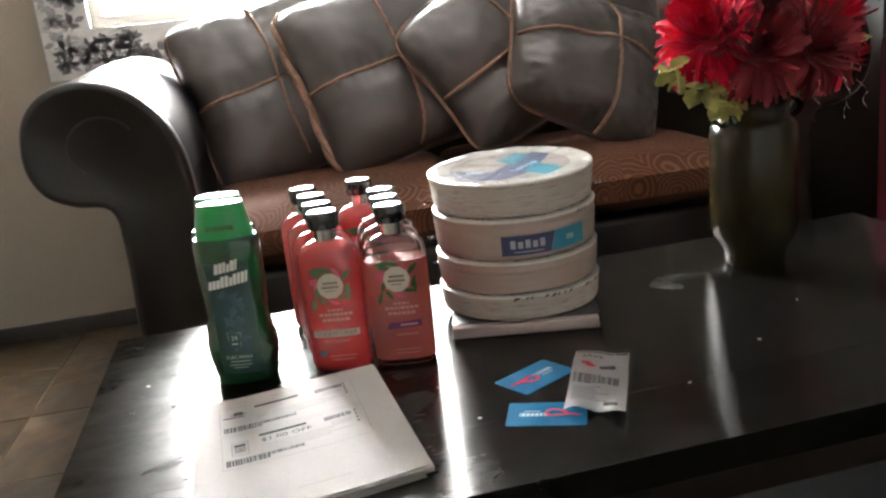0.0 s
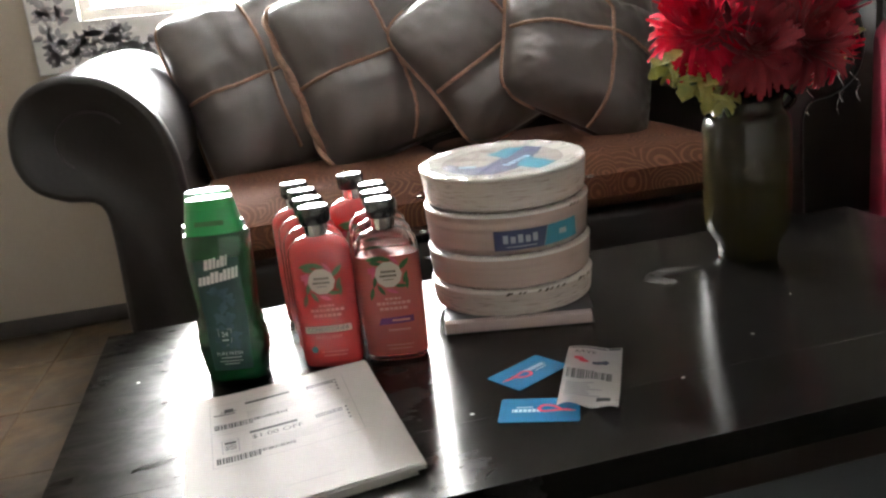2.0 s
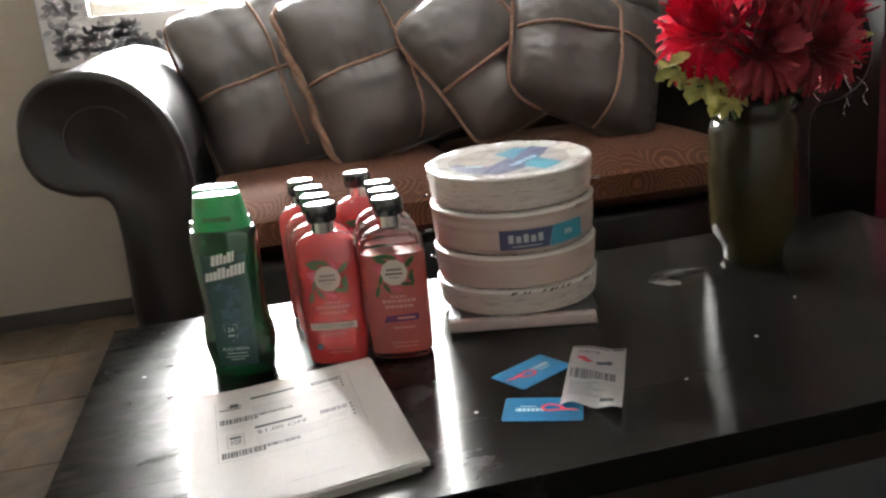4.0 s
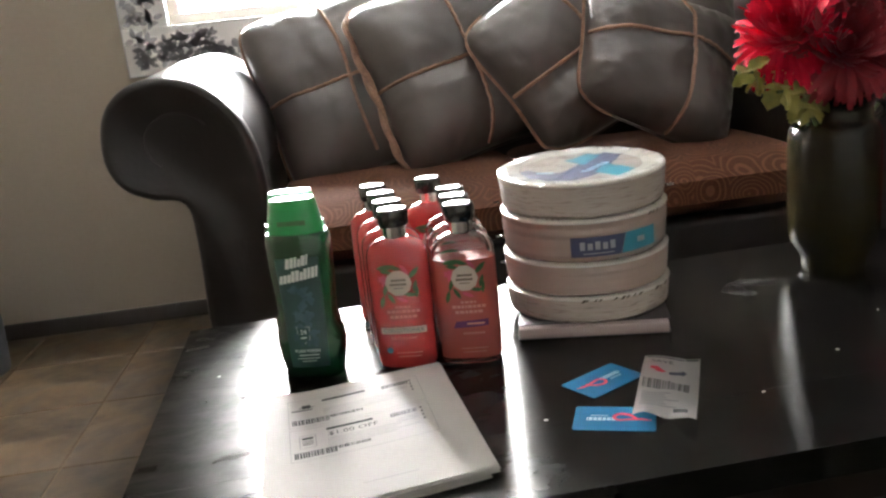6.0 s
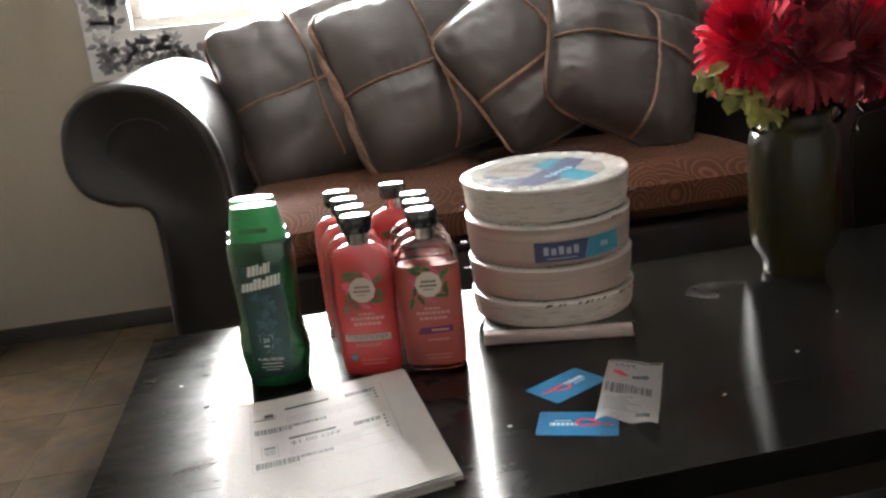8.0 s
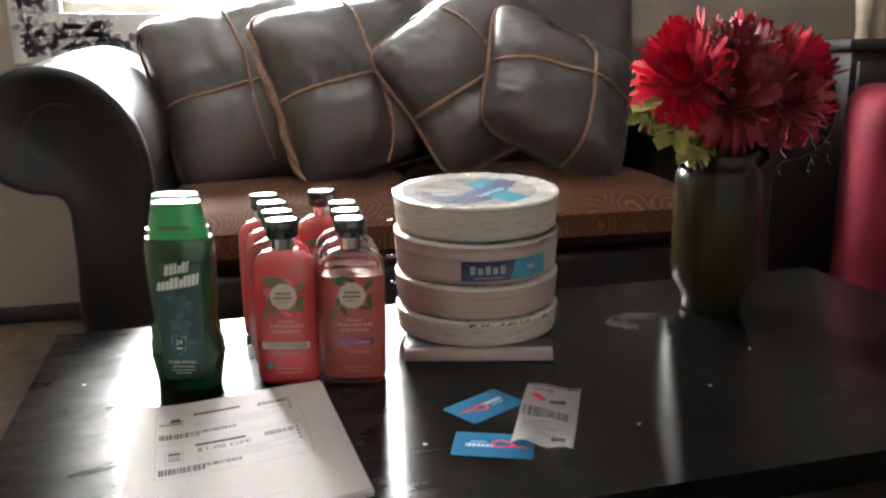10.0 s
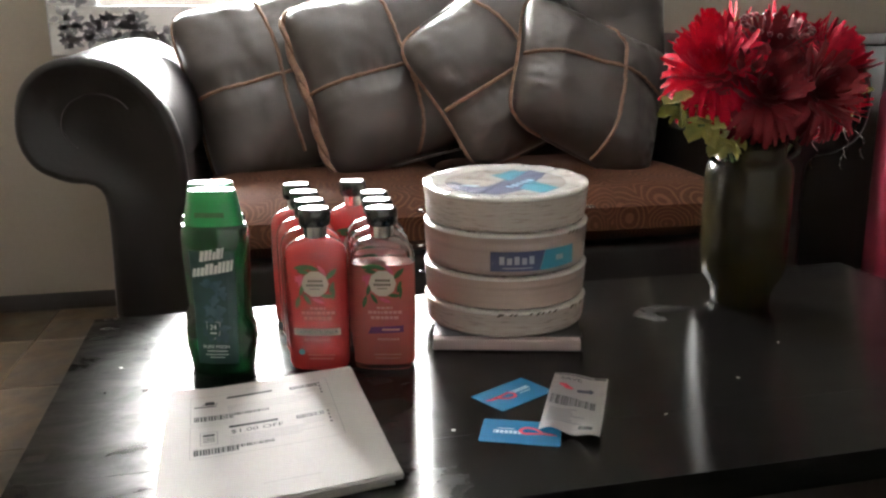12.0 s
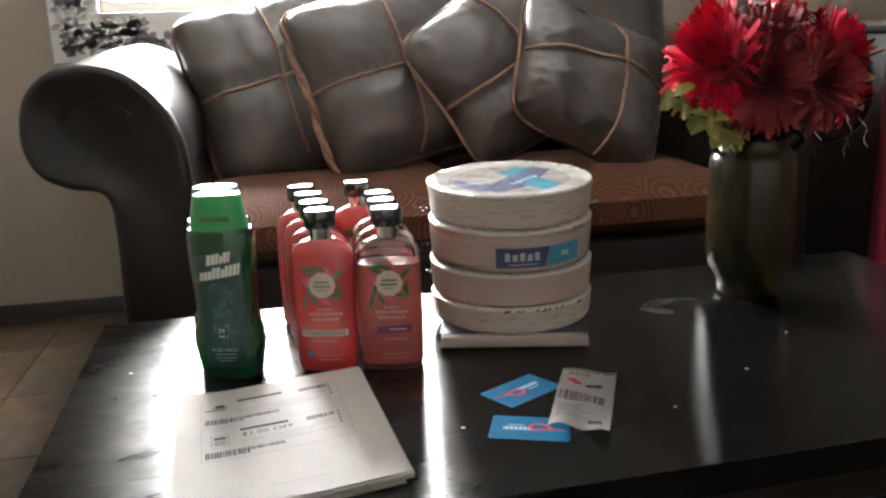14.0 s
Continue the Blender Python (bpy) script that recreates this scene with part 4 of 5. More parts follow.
side, side2 = round_side(0.0012), round_side(0.0017)
UO = -0.013
print_on("label", [[(UO - 0.036, 0.009), (UO + 0.030, 0.009), (UO + 0.037, 0.036), (UO - 0.036, 0.036)]], side, "navy", band, "navy blue label half")
print_on("label_tail", [[(UO + 0.0305, 0.009), (UO + 0.086, 0.011), (UO + 0.086, 0.037), (UO + 0.0375, 0.036)]], side, "teal", band, "teal label half")
print_on("label_print", [bar(UO - 0.024 + 0.0098 * i, 0.0185, UO - 0.0175 + 0.0098 * i, 0.0295 - 0.002 * (i % 2)) for i in range(5)] + [bar(UO - 0.020, 0.0130, UO + 0.020, 0.0142), bar(UO + 0.054, 0.020, UO + 0.066, 0.027)], side2, "grey", band)
TZ = PACKS[3] - 0.0022 - 0.0032
inv = Matrix.Rotation(radians(-40 - 15), 3, "Z")


def on_top(h):
    return lambda u, v: tuple(inv @ Vector((u, v, TZ + h)))


def band_along(knots, widths, place, n=8):
    """A curved band through knots, as a skinned strip."""
    pts = []
    for i in range(len(knots) - 1):
        p0, p1, p2, p3 = [Vector(knots[max(0, min(len(knots) - 1, i + k))]) for k in (-1, 0, 1, 2)]
        for q in range(n):
            t = q / n
            pts.append(0.5 * (2 * p1 + (p2 - p0) * t + (2 * p0 - 5 * p1 + 4 * p2 - p3) * t * t + (3 * p1 - p0 - 3 * p2 + p3) * t ** 3))
    pts.append(Vector(knots[-1]))
    rows = []
    for i, q in enumerate(pts):
        d = (pts[min(i + 1, len(pts) - 1)] - pts[max(i - 1, 0)]).normalized()
        w = float(np.interp(i / (len(pts) - 1), [k / (len(widths) - 1) for k in range(len(widths))], widths))
        rows.append([place(*(q + Vector((-d.y, d.x)) * w * e)) for e in (1, 0, -1)])
    return rows


# Clear film drawn tight over the top plate, with radial puckers.
bm = bmesh.new()
rows = []
for r in [0.002 + (PR + 0.0012 - 0.002) * k / 14 for k in range(15)]:
    rows.append([(r * math.cos(a), r * math.sin(a), TZ + 0.0026 + 0.0030 * max(0.0, (r - 0.078) / 0.038) - 0.0016 * max(0.0, (r - 0.108) / 0.01) + 0.0008 * math.sin(11 * a + 3 * math.sin(2 * a)) * min(1, r / 0.05)) for a in [2 * math.pi * i / 96 for i in range(96)]])
rings(bm, rows, cap=False)
film = part("film", bm, "film", top, "tight clear plastic film")
film.visible_shadow = False
bm = bmesh.new()
rings(bm, band_along([(-0.078, -0.004), (-0.050, -0.050), (-0.008, -0.048), (0.024, 0.014), (0.054, 0.085)], (0.006, 0.022, 0.026, 0.022, 0.012), on_top(0.0006)), closed=False)
part("top_print", bm, "navy", top, "indigo swoosh label")
print_on("top_print_tail", [[(-0.022, 0.040), (0.012, 0.078), (0.034, 0.070), (0.006, 0.008)], [(0.020, -0.040), (0.052, -0.072), (0.074, -0.040), (0.036, 0.012)]], on_top(0.0010), "teal", top, "turquoise label shapes")
print_on("top_lettering", [[(0.000 + 0.007 * i, -0.036 + 0.011 * i), (0.010 + 0.007 * i, -0.040 + 0.011 * i), (0.013 + 0.007 * i, -0.032 + 0.011 * i), (0.003 + 0.007 * i, -0.028 + 0.011 * i)] for i in range(5)] + [bar(-0.060, -0.030, -0.036, -0.024)], on_top(0.0014), "cardpale", top)
# Gathered film tails at the side seams.
for a, z in ((8, 0.006), (172, -0.002), (176, -0.052), (168, -0.098)):
    bm = bmesh.new()
    c = Vector(((PR + 0.003) * math.cos(radians(a)), (PR + 0.003) * math.sin(radians(a)), z))
    out = Vector((math.cos(radians(a)), math.sin(radians(a)), 0))
    sd = Vector((-out.y, out.x, 0))
    rings(bm, [[inv @ (c + out * 0.011 * t + sd * (q * 0.006 * (1 - t * 0.6)) + Vector((0, 0, 0.002 * math.sin(q * 5 + t * 7)))) for q in (-1, -0.5, 0, 0.5, 1)] for t in (0, 0.25, 0.5, 0.75, 1)], closed=False)
    part("film_tail", bm, "film", top, "crinkled film seam")


# ---- papers and cards ----
def sheet_stack():
    ob = thing("paper_stack", pose(0, 0, T), "stack of printed coupon sheets lying on the table", "paper")
    o = Vector((-0.116, 0.211))
    ux, uy = Vector((-0.2155, -0.043)).normalized(), Vector((0.024, -0.279)).normalized()
    W, L = 0.2159, 0.2794

    def lay(k, dx, dy, turn):
        r = Matrix.Rotation(radians(turn), 2)

        def place(u, v, off=0.0):
            p = o + r @ (ux * u + uy * v) + Vector((dx, dy))
            curl = 0.006 * max(0.0, (u / W - 0.75) / 0.25) ** 2 * (1 - 0.4 * v / L) + 0.0035 * max(0, v / L - 0.6) ** 2 * 2
            return (p.x, p.y, 0.0006 + k * 0.0010 + curl * (0.4 + 0.05 * k) + 0.0006 * math.sin(7 * u / W + 3 * v / L) + off)
        return place
    random.seed(4)
    tops = None
    for k in range(11):
        last = k == 10
        tops = lay(k, 0 if last else random.uniform(-0.003, 0.003), 0 if last else random.uniform(-0.004, 0.003), 0 if last else random.uniform(-1.6, 1.0))
        bm = bmesh.new()
        grid = [[tops(W * i / 16, L * j / 20) for i in range(17)] for j in range(21)]
        rings(bm, grid, closed=False)
        bmesh.ops.recalc_face_normals(bm, faces=bm.faces)
        bmesh.ops.solidify(bm, geom=bm.faces[:], thickness=0.0003)
        part("sheet", bm, "paper", ob)
    # Print in (right, down) from the upper left corner, 8.5 by 11 inches.
    put = lambda u, v: tops(W - u, v, 0.0007)
    dark, grey = [], []
    for v0 in (0.027, 0.106):
        x0, x1, h = 0.023, 0.180, 0.073
        grey += [bar(x0, v0, x1, v0 + 0.0007), bar(x0, v0 + h, x1, v0 + h + 0.0007), bar(x0, v0, x0 + 0.0006, v0 + h), bar(x1, v0, x1 + 0.0006, v0 + h)]
        dark += [bar(x0 + 0.040, v0 + 0.008, x0 + 0.092, v0 + 0.0135)]
        x = x0 + 0.112
        while x < x0 + 0.143:
            d = random.uniform(0.0005, 0.0017)
            dark.append(bar(x, v0 + 0.010, x + d, v0 + 0.0195))
            x += d + random.uniform(0.0004, 0.001)
        for r in range(5):
            grey.append(bar(x0 + 0.040, v0 + 0.033 + r * 0.0042, x0 + random.uniform(0.115, 0.142), v0 + 0.0341 + r * 0.0042))
        for r in range(3):
            grey.append(bar(x0 + 0.118, v0 + 0.024 + r * 0.003, x0 + 0.142, v0 + 0.0248 + r * 0.003))
        for r in range(4):
            dark.append(bar(x0 + 0.146, v0 + 0.010 + r * 0.009, x0 + 0.1485, v0 + 0.014 + r * 0.009))
        x = x0 + 0.004
        while x < x0 + 0.084:
            d = random.uniform(0.0006, 0.0022)
            dark.append(bar(x, v0 + 0.055, x + d, v0 + 0.062 + (0.006 if x < x0 + 0.046 else 0)))
            x += d + random.uniform(0.0005, 0.0014)
        if v0 > 0.05:
            grey += [bar(x0 + 0.010, v0 + 0.016, x0 + 0.028, v0 + 0.017), bar(x0 + 0.010, v0 + 0.045, x0 + 0.028, v0 + 0.046), bar(x0 + 0.010, v0 + 0.016, x0 + 0.011, v0 + 0.046), bar(x0 + 0.027, v0 + 0.016, x0 + 0.028, v0 + 0.046)]
            dark += [bar(x0 + 0.013, v0 + 0.022, x0 + 0.025, v0 + 0.027)] + [bar(x0 + 0.013, v0 + 0.030 + 0.003 * r, x0 + 0.025, v0 + 0.0312 + 0.003 * r) for r in range(4)]
        else:
            dark += [bar(x0 + 0.016, v0 + 0.016, x0 + 0.026, v0 + 0.026), bar(x0 + 0.004, v0 + 0.028, x0 + 0.028, v0 + 0.031), bar(x0 + 0.012, v0 + 0.022, x0 + 0.030, v0 + 0.024)]
    grey += [bar(0.085, 0.018, 0.140, 0.0190), bar(0.09, 0.250, 0.145, 0.2508)]
    print_on("grey_print", grey, put, "grey", ob)
    print_on("black_print", dark, lambda u, v: tops(W - u, v, 0.0011), "ink", ob)
    verts_place = lambda u, v: tops(W - u, -v, 0.0012)
    print_on("value_print", [], verts_place, "ink", ob, text=(("$1.00 OFF", 0.0130, 0.092, -0.130),))
    return ob


sheet_stack()


def loyalty_card(x, y, turn, label, z=0.0):
    """A plastic card, its lower left corner at x, y."""
    ob = thing("loyalty_card", pose(x, y, T + z, 0, 0, turn), label, "card", "loyalty cards")
    bm = bmesh.new()
    loop = []
    for cx, cy, a0 in ((0.0826, 0.051, 0), (0.003, 0.051, 90), (0.003, 0.003, 180), (0.0826, 0.003, 270)):
        loop += [(cx + 0.003 * math.cos(radians(a0 + k * 22.5)), cy + 0.003 * math.sin(radians(a0 + k * 22.5))) for k in range(5)]
    rings(bm, [[(px, py, zz) for px, py in loop] for zz in (0.0002, 0.001)])
    part("card_body", bm, "card", ob)
    return ob


def ribbon(ob, cx, cy, s, turn):
    """A looped ribbon sign with crossing tails."""
    pts = [(-1.6, 0.25), (-0.7, 0.16), (0.2, 0.36), (0.95, 0.50), (1.3, 0.05), (0.95, -0.48), (0.2, -0.42), (-0.35, 0.05), (-0.55, 0.42)]
    c, sn = math.cos(turn), math.sin(turn)
    bm = bmesh.new()
    dense = []
    for i in range(len(pts) - 1):
        p0, p1, p2, p3 = [Vector(pts[max(0, min(len(pts) - 1, i + k))]) for k in (-1, 0, 1, 2)]
        for q in range(6):
            t = q / 6
            dense.append(0.5 * (2 * p1 + (p2 - p0) * t + (2 * p0 - 5 * p1 + 4 * p2 - p3) * t * t + (3 * p1 - p0 - 3 * p2 + p3) * t ** 3))
    rows = []
    for i, p in enumerate(dense):
        d = (dense[min(i + 1, len(dense) - 1)] - dense[max(i - 1, 0)]).normalized()
        w = 0.14 if i > 2 else 0.06
        a, b = p + Vector((-d.y, d.x)) * w, p - Vector((-d.y, d.x)) * w
        rows.append([(cx + s * (c * e.x - sn * e.y), cy + s * (sn * e.x + c * e.y), 0.00125 + 0.00001 * i) for e in (a, b)])
    rings(bm, rows, closed=False)
    part("ribbon_mark", bm, "cardred", ob, "red looped ribbon mark")


def card_bars(ob, x0, x1, y0, y1):
    shapes, x = [], x0
    while x < x1:
        shapes.append(bar(x, y0, min(x + 0.0038, x1), y1))
        x += 0.0048
    shapes.append(bar(x0 + 0.008, y0 - 0.005, x1 - 0.004, y0 - 0.0035))
    print_on("card_lettering", shapes, lambda u, v: (u, v, 0.0013), "cardpale", ob)


def finished_card(m, label):
    ob = loyalty_card(0, 0, 0, label)
    ob.matrix_world = m
    ribbon(ob, 0.026, 0.026, 0.0135, radians(-6))
    card_bars(ob, 0.042, 0.072, 0.026, 0.033)
    return ob


finished_card(Matrix.Translation((0.0, 0.0, T)) @ Matrix.Rotation(radians(-20.5), 4, "Z") @ Matrix.Translation((0.0856, 0.054, 0)) @ Matrix.Rotation(math.pi, 4, "Z"), "blue plastic loyalty card with red ribbon mark, on the table")
finished_card(Matrix.Translation((0.0435, 0.064, T)) @ Matrix.Rotation(radians(30), 4, "Z"), "blue plastic loyalty card with red ribbon mark, askew")


def coupon():
    ob = thing("receipt_coupon", pose(0, 0, T), "crumpled white paper coupon lying across the blue cards", "coupon")
    a, b, d = Vector((0.132, 0.145)), Vector((0.186, 0.107)), Vector((0.066, 0.001))

    def place(u, v, off=0.0):
        p = a + (b - a) * u + (d - a) * (v * (1 + 0.045 * math.sin(u * 7.5 + 0.6) - 0.03 * u))
        z = 0.0065 + 0.0020 * math.sin(u * 5.5 + 1.0) * (0.4 + v) + 0.0016 * math.sin(v * 6 + u * 2) + 0.0042 * max(0, v - 0.62) * math.sin(u * 9) * 3 + 0.0016 * abs(math.sin(u * 4.2 + v * 3.0))
        return (p.x, p.y, max(0.0022, z) + off)
    bm = bmesh.new()
    rings(bm, [[place(i / 16, j / 22) for i in range(17)] for j in range(23)], closed=False)
    bmesh.ops.solidify(bm, geom=bm.faces[:], thickness=0.0003)
    part("slip", bm, "paper", ob)
    random.seed(9)
    dark = [bar(0.04, 0.03, 0.72, 0.05), bar(0.75, 0.02, 0.97, 0.05)]
    x = 0.06
    while x < 0.86:
        w = random.uniform(0.008, 0.03)
        dark.append(bar(x, 0.42 + 0.02 * (x > 0.5), x + w, 0.56))
        x += w + random.uniform(0.008, 0.025)
    dark += [bar(0.62, 0.86, 0.86, 0.92)]
    put = lambda u, v: place(u, v, 0.0006)
    print_on("black_print", dark, put, "ink", ob)
    print_on("grey_print", [bar(0.08, 0.62 + 0.035 * k, random.uniform(0.45, 0.9), 0.635 + 0.035 * k) for k in range(7)], put, "grey", ob)
    print_on("value_print", [], lambda u, v: place(u, -v * 0.42, 0.0008), "ink", ob, text=(("SAVE", 0.18, 0.34, -0.30),))
    print_on("picture_red", [blob(0.24, 0.25, 0.10, 0.030, 0.1, 14, 0.15), blob(0.33, 0.285, 0.09, 0.022, 0.0, 14, 0.1)], put, "cardred", ob)
    print_on("picture_blue", [blob(0.57, 0.29, 0.10, 0.028, -0.1, 14, 0.15), blob(0.70, 0.275, 0.08, 0.036, -0.1, 14, 0.2)], put, "navy", ob)
    return ob


coupon()


# ---- vase and flowers ----
VX, VY = 0.516, 0.384
vase = thing("glass_vase", pose(VX, VY, T), "dark olive glass jar vase with flowers in it", "vase")
bm = bmesh.new()
outer = [(0.040, 0.0), (0.044, 0.002), (0.046, 0.010), (0.0455, 0.020), (0.050, 0.030), (0.060, 0.046), (0.0635, 0.058), (0.0648, 0.074), (0.0655, 0.140), (0.0645, 0.205), (0.0625, 0.218), (0.057, 0.227), (0.053, 0.232), (0.052, 0.246), (0.054, 0.258), (0.057, 0.266), (0.057, 0.272)]
inner = [(r - 0.004, max(z, 0.010)) for r, z in outer[::-1]]
lathe(bm, outer + inner, 64)
part("body", bm, "glass", vase)
for sgn in (-1, 1):
    bm = bmesh.new()
    pts = [(sgn * (0.052 + 0.022 * math.sin(math.pi * i / 14)), -0.01, 0.222 + 0.036 * i / 14) for i in range(15)]
    tube(bm, pts, 0.0045, 8)
    part("handle", bm, "glass", vase)


def flower(base, head, r, tilt, label, mat="petal", beaded=False):
    ob = thing("flower", pose(*base), label, "flower", "red flowers in the vase")
    h = Vector(head) - Vector(base)
    bm = bmesh.new()
    bend = Vector((h.x * 0.05, h.y * 0.05, h.z + 0.03))     # straight up through the neck, then over
    tube(bm, [bend * (2 * t * (1 - t)) + h * (t * t) for t in [i / 14 for i in range(15)]], 0.003, 8)
    part("stem", bm, "stem", ob)
    m = Matrix.Translation(h) @ tilt.to_matrix().to_4x4()
    for layer, (count, length, lift, rad) in enumerate(((46, 1.0, -0.40, 0.25), (48, 1.02, -0.05, 0.22), (46, 1.0, 0.25, 0.18), (40, 0.94, 0.55, 0.12), (32, 0.82, 0.85, 0.08), (22, 0.64, 1.15, 0.04))):
        bm = bmesh.new()
        for i in range(count):
            a = 2 * math.pi * (i + random.uniform(-0.3, 0.3)) / count
            el = lift + random.uniform(-0.28, 0.28)
            L, w = r * length * random.uniform(0.82, 1.12), r * 0.056 * random.uniform(0.75, 1.25)
            out, up = Vector((math.cos(a), math.sin(a), 0)), Vector((0, 0, 1))
            sd = Vector((-math.sin(a), math.cos(a), 0))
            rows = []
            for j in range(6):
                t = j / 5
                e = el - 0.35 * t * t * (1 if lift < 0.5 else -0.6)
                p = out * (rad * r * 0.5 + L * t * math.cos(e)) + up * (L * t * math.sin(e))
                ww = w * (0.45 + 1.2 * t) * (1 - max(0, t - 0.75) * 2.4)
                cup = up * (0.35 * ww)
                rows.append([m @ (p - sd * ww + cup), m @ p, m @ (p + sd * ww + cup)])
            rings(bm, rows, closed=False)
        part("petals", bm, mat, ob)
    bm = bmesh.new()
    bmesh.ops.create_uvsphere(bm, u_segments=14, v_segments=8, radius=r * 0.2, matrix=m @ Matrix.Diagonal((1, 1, 0.6, 1)))
    part("flower_centre", bm, "dark_shaded", ob)
    if beaded:
        for i in range(22):
            bm = bmesh.new()
            a = 2 * math.pi * i / 22
            bmesh.ops.create_uvsphere(bm, u_segments=10, v_segments=6, radius=r * 0.065, matrix=m @ Matrix.Translation((r * 0.72 * math.cos(a), r * 0.72 * math.sin(a), r * 0.62)) @ Matrix.Rotation(a, 4, "Z") @ Matrix.Diagonal((1.3, 0.85, 0.8, 1)))
            part("bead", bm, "heart", ob)
    return ob


random.seed(21)
NECK = (VX, VY, T + 0.20)
BIG = "large red silk flower with many ragged petals"
for dx, dy, dz, r, rx, ry, lab in ((-0.090, -0.045, 0.360, 0.074, 0.55, -0.75, BIG), (-0.050, 0.030, 0.390, 0.070, 0.0, -0.45, BIG), (0.095, -0.025, 0.365, 0.074, 0.5, 0.7, BIG), (0.062, 0.035, 0.392, 0.070, 0.0, 0.4, BIG),
                                   (0.000, -0.030, 0.385, 0.066, 0.35, 0.0, "dark red silk flower with a beaded heart"), (-0.040, -0.085, 0.335, 0.068, 1.1, -0.35, "red silk flower drooping over the rim"), (0.045, -0.080, 0.332, 0.068, 1.1, 0.3, "red silk flower drooping over the rim"),
                                   (0.115, -0.010, 0.320, 0.062, 0.7, 1.1, "red silk flower at the edge of the bunch"), (0.000, 0.085, 0.340, 0.065, -0.8, 0.0, "red silk flower at the back of the bunch")):
    # Drooping flowers get the darker petal colour to shade the bunch's underside.
    flower((VX + dx * 0.25, VY + dy * 0.25, T + 0.015), (VX + dx, VY + dy, T + dz), r, Euler((rx, ry, 0)).to_quaternion(), lab, "dark_shaded" if "beaded" in lab or "drooping" in lab else "petal", "beaded" in lab)


def leaf_spray(base, tip, n, label):
    ob = thing("leaf_spray", pose(*base), label, "leaves", "leaves in the vase")
    d = Vector(tip) - Vector(base)
    bm = bmesh.new()
    tube(bm, [d * (i / 10) + Vector((0, 0, 0.03 * math.sin(math.pi * i / 10))) for i in range(11)], 0.0022, 6)
    part("twig", bm, "stem", ob)
    for k in range(n):
        t = 0.6 + 0.42 * k / n
        p = d * t + Vector((0, 0, 0.03 * math.sin(math.pi * min(t, 1))))
        m = Matrix.Translation(p) @ Euler((random.uniform(-0.9, 0.9), random.uniform(-0.9, 0.9), random.uniform(0, 6.3))).to_matrix().to_4x4()
        L, W = random.uniform(0.024, 0.036), random.uniform(0.010, 0.015)
        rows = []
        for j in range(9):
            s = j / 8
            w = W * math.sin(math.pi * min(1, s * 0.92 + 0.04)) ** 0.7 * (1 + 0.16 * math.cos(s * 16))
            rows.append([m @ Vector((L * s, q * w, 0.005 * abs(q) - 0.012 * s * s)) for q in (-1, -0.5, 0, 0.5, 1)])
        bm = bmesh.new()
        rings(bm, rows, closed=False)
        part("leaf", bm, "leaf", ob)
    return ob


for tip, n in (((VX - 0.165, VY - 0.06, T + 0.320), 11), ((VX - 0.135, VY - 0.09, T + 0.290), 11), ((VX - 0.105, VY - 0.085, T + 0.262), 11), ((VX + 0.165, VY - 0.02, T + 0.32), 6), ((VX + 0.02, VY + 0.12, T + 0.44), 5)):
    leaf_spray((VX + (tip[0] - VX) * 0.16, VY + (tip[1] - VY) * 0.16, T + 0.19), tip, n, "olive green silk leaves with scalloped edges")


def bead_strand(x, y, z, drop, lean):
    ob = thing("bead_strand", pose(x, y, z), "thin clear bead strand hanging from the flowers", "bead strand", "bead strands")
    pts = [Vector((lean * (i / 12) + 0.004 * math.sin(i), 0.003 * math.cos(i * 1.3), -drop * i / 12)) for i in range(13)]
    bm = bmesh.new()
    tube(bm, pts, 0.0005, 5)
    part("thread", bm, "chrome", ob)
    for i in range(2, 13, 3):
        bm = bmesh.new()
        bmesh.ops.create_icosphere(bm, subdivisions=1, radius=0.0016, matrix=Matrix.Translation(pts[i]))
        part("bead", bm, "clear", ob)


for x, y, z, d, l in ((0.115, -0.05, 0.315, 0.085, 0.012), (0.138, -0.035, 0.310, 0.10, -0.006), (0.150, -0.03, 0.300, 0.075, 0.022), (0.045, -0.095, 0.285, 0.06, -0.004), (0.010, -0.11, 0.345, 0.045, 0.018), (0.075, -0.085, 0.35, 0.05, 0.01), (-0.07, -0.10, 0.37, 0.04, 0.008)):
    bead_strand(VX + x, VY + y, T + z, d, l)


# ---- rug ----
rug = thing("rug", pose(0.75, -0.95, 0), "dark green-black low pile rug on the tiles", "rug")
bm = bmesh.new()
box(bm, (-1.0, -0.85, 0.0006), (1.6, 1.50, 0.006), 0.002)
part("carpet", bm, "rug", rug)
bm = bmesh.new()
tube(bm, [(-1.0, -0.85, 0.004), (1.6, -0.85, 0.004), (1.6, 1.50, 0.004), (-1.0, 1.50, 0.004), (-1.0, -0.85, 0.004)], 0.0035, 6)
part("binding", bm, "blackcloth", rug)


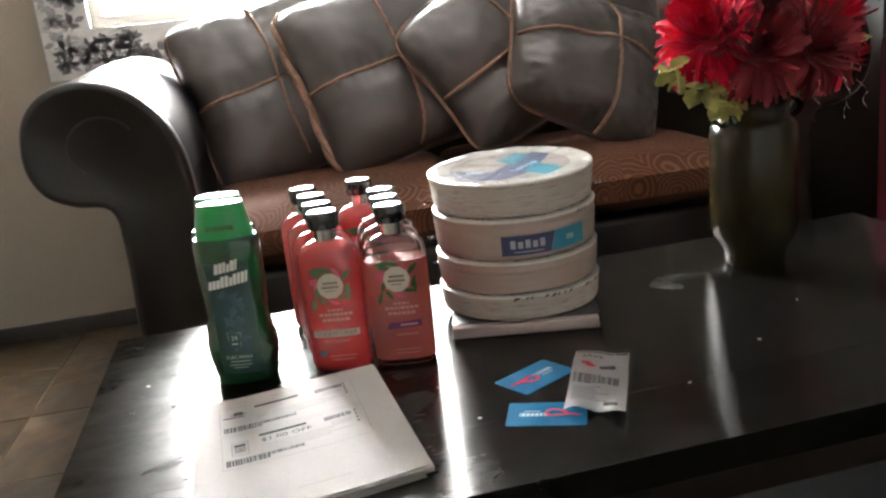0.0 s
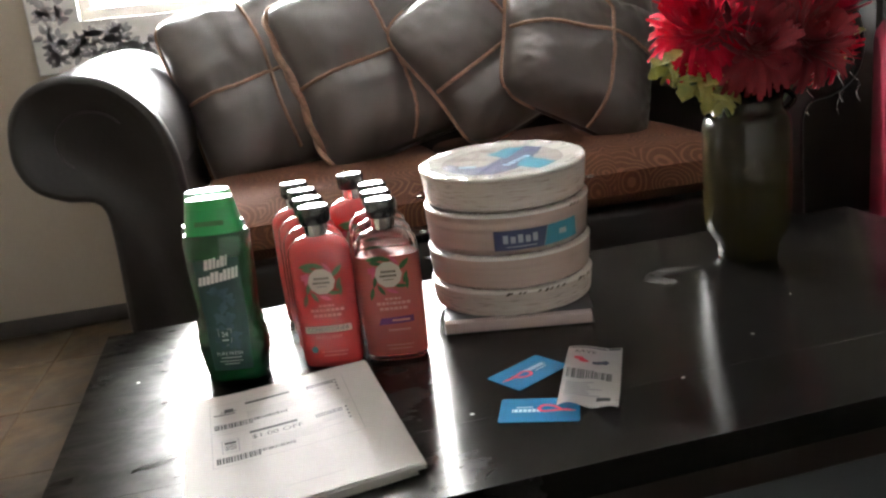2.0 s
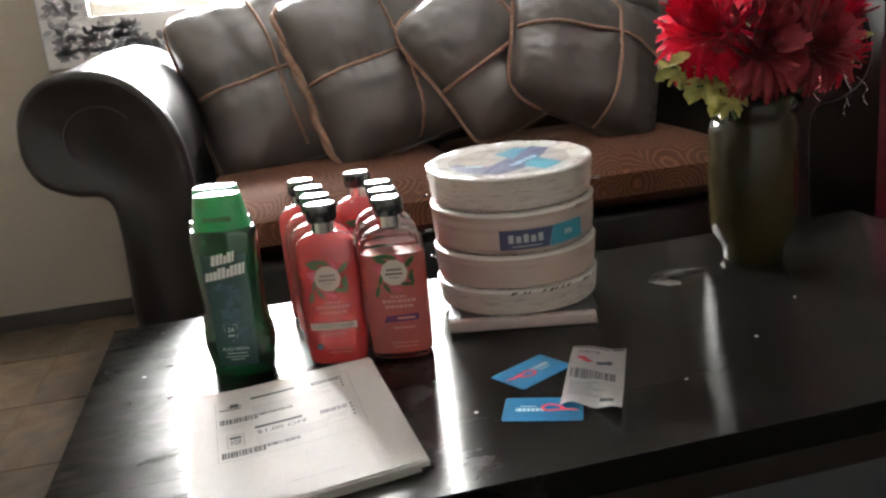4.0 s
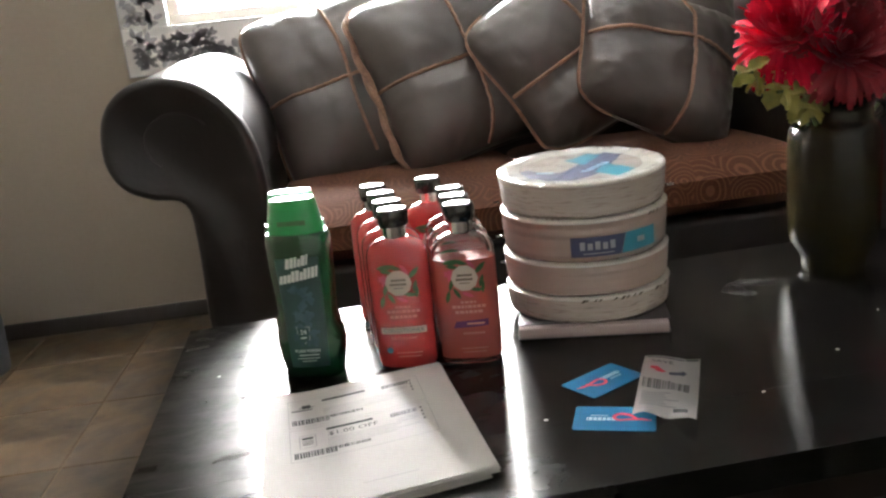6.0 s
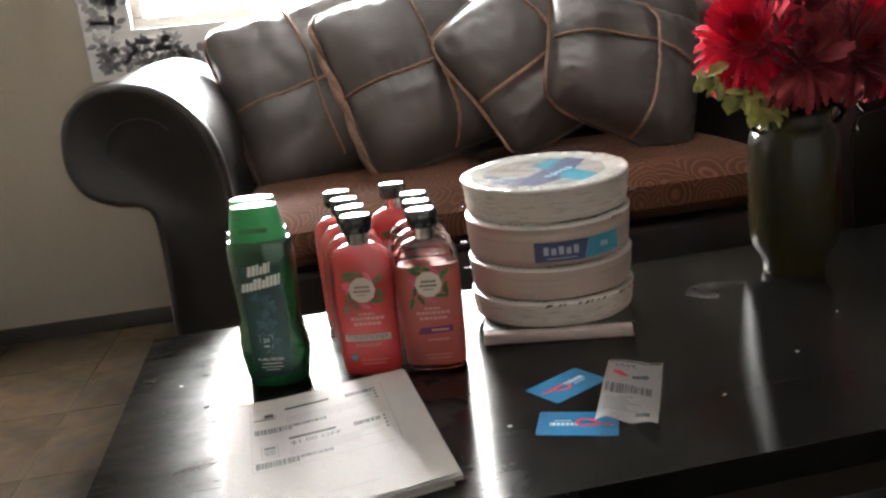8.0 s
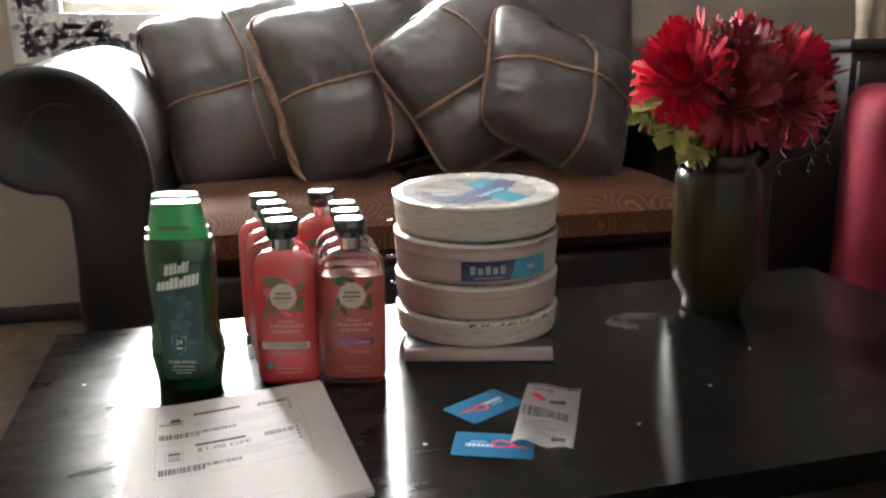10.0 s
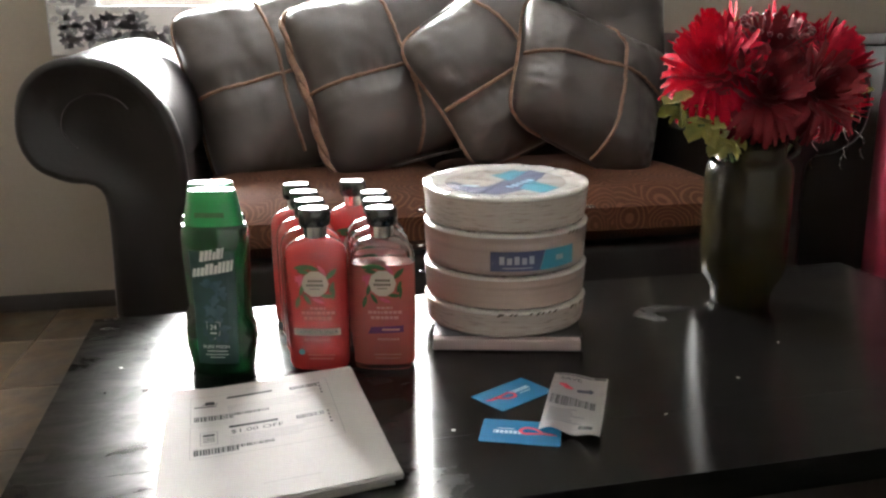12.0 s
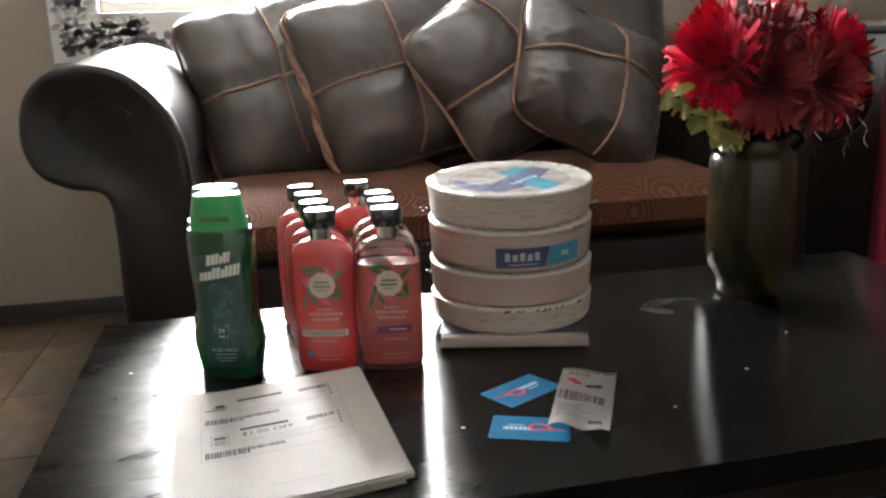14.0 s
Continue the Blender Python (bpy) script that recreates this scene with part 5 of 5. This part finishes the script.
# ---- beside the sofa ----
cab = thing("sideboard", pose(2.10, 1.66, 0), "dark stained wooden sideboard against the wall", "sideboard")
bm = bmesh.new()
box(bm, (-0.55, -0.22, 0.80), (0.75, 0.24, 0.835), 0.006)
part("top", bm, "dark", cab)
bm = bmesh.new()
box(bm, (-0.52, -0.19, 0.0), (0.72, 0.23, 0.799), 0.004)
part("body", bm, "dark", cab)
for k in range(2):
    bm = bmesh.new()
    box(bm, (-0.50 + k * 0.61, -0.205, 0.10), (0.09 + k * 0.61, -0.1905, 0.77), 0.004)
    dr = part("door", bm, "dark", cab)
    bm = bmesh.new()
    lathe(bm, [(0.006, 0), (0.006, 0.01), (0.013, 0.016), (0.010, 0.026)], 16)
    kb = part("knob", bm, "chrome", dr)
    kb.matrix_world = pose(0.05 + k * 0.10, -0.2055, 0.5, 90, 0, 0)
for dx in (0.02, 0.085):
    fig = thing("figurine", pose(1.69 + dx, 1.60, 0.8352), "small cream ceramic figurine standing on the sideboard", "figurine")
    bm = bmesh.new()
    lathe(bm, [(0.016, 0), (0.020, 0.006), (0.017, 0.03), (0.022, 0.08), (0.026, 0.12), (0.018, 0.16), (0.008, 0.18)], 24)
    part("body", bm, "cream_ceramic", fig)

chair = thing("armchair", pose(1.36, 0.72, 0, 0, 0, 55), "small red upholstered armchair beside the table", "chair")
for nm, lo, hi, bv in (("seat", (-0.24, -0.25, 0.16), (0.24, 0.18, 0.34), 0.05), ("backrest", (-0.28, 0.12, 0.16), (0.28, 0.28, 0.73), 0.06), ("armrest", (-0.32, -0.26, 0.10), (-0.20, 0.20, 0.48), 0.045), ("armrest", (0.20, -0.26, 0.10), (0.32, 0.20, 0.48), 0.045)):
    bm = bmesh.new()
    box(bm, lo, hi, bv, 4)
    part(nm, bm, "redcloth", chair)
for x in (-0.22, 0.22):
    for y in (-0.2, 0.2):
        bm = bmesh.new()
        lathe(bm, [(0.018, 0), (0.024, 0.11)], 12, (x, y))
        part("leg", bm, "dark", chair)

bag = thing("backpack", pose(-1.42, 1.62, 0, 0, 0, 20), "black nylon backpack with grey straps on the floor", "bag")
bm = bmesh.new()
rings(bm, [superloop(w, d, 2.8, z, 0, y, 32) for z, w, d, y in ((0.0, 0.13, 0.09, 0), (0.02, 0.16, 0.115, 0), (0.15, 0.165, 0.12, 0), (0.30, 0.15, 0.11, 0.01), (0.40, 0.12, 0.085, 0.02), (0.45, 0.07, 0.05, 0.02), (0.46, 0.03, 0.02, 0.02))])
part("body", bm, "blackcloth", bag)
for s in (-1, 1):
    bm = bmesh.new()
    tube(bm, [(s * 0.07 + 0.045 * s * math.sin(3.1 * i / 16), -0.125 - 0.02 * math.sin(4.5 * i / 16), 0.40 - 0.36 * i / 16) for i in range(17)], 0.011, 8)
    part("strap", bm, "strap", bag, "pale grey webbing strap")


# ---- floor tiles ----
def floor_tiles():
    S, g = 0.352, 0.005
    bm = bmesh.new()
    box(bm, (-S / 2 + g / 2, -S / 2 + g / 2, -0.006), (S / 2 - g / 2, S / 2 - g / 2, 0.0), 0.002, 1)
    first = part("tile", bm, "tile", floor, smooth=False)
    mesh = first.data
    n = 0
    for i in range(-3, 14):
        for j in range(-12, 3):
            x, y = -0.915 + S * (i + 0.5), 0.973 + S * (j + 0.5)
            t = first if n == 0 else new("tile", mesh)
            t.parent = floor
            t.location = (x, y, 0.0)
            n += 1


floor_tiles()
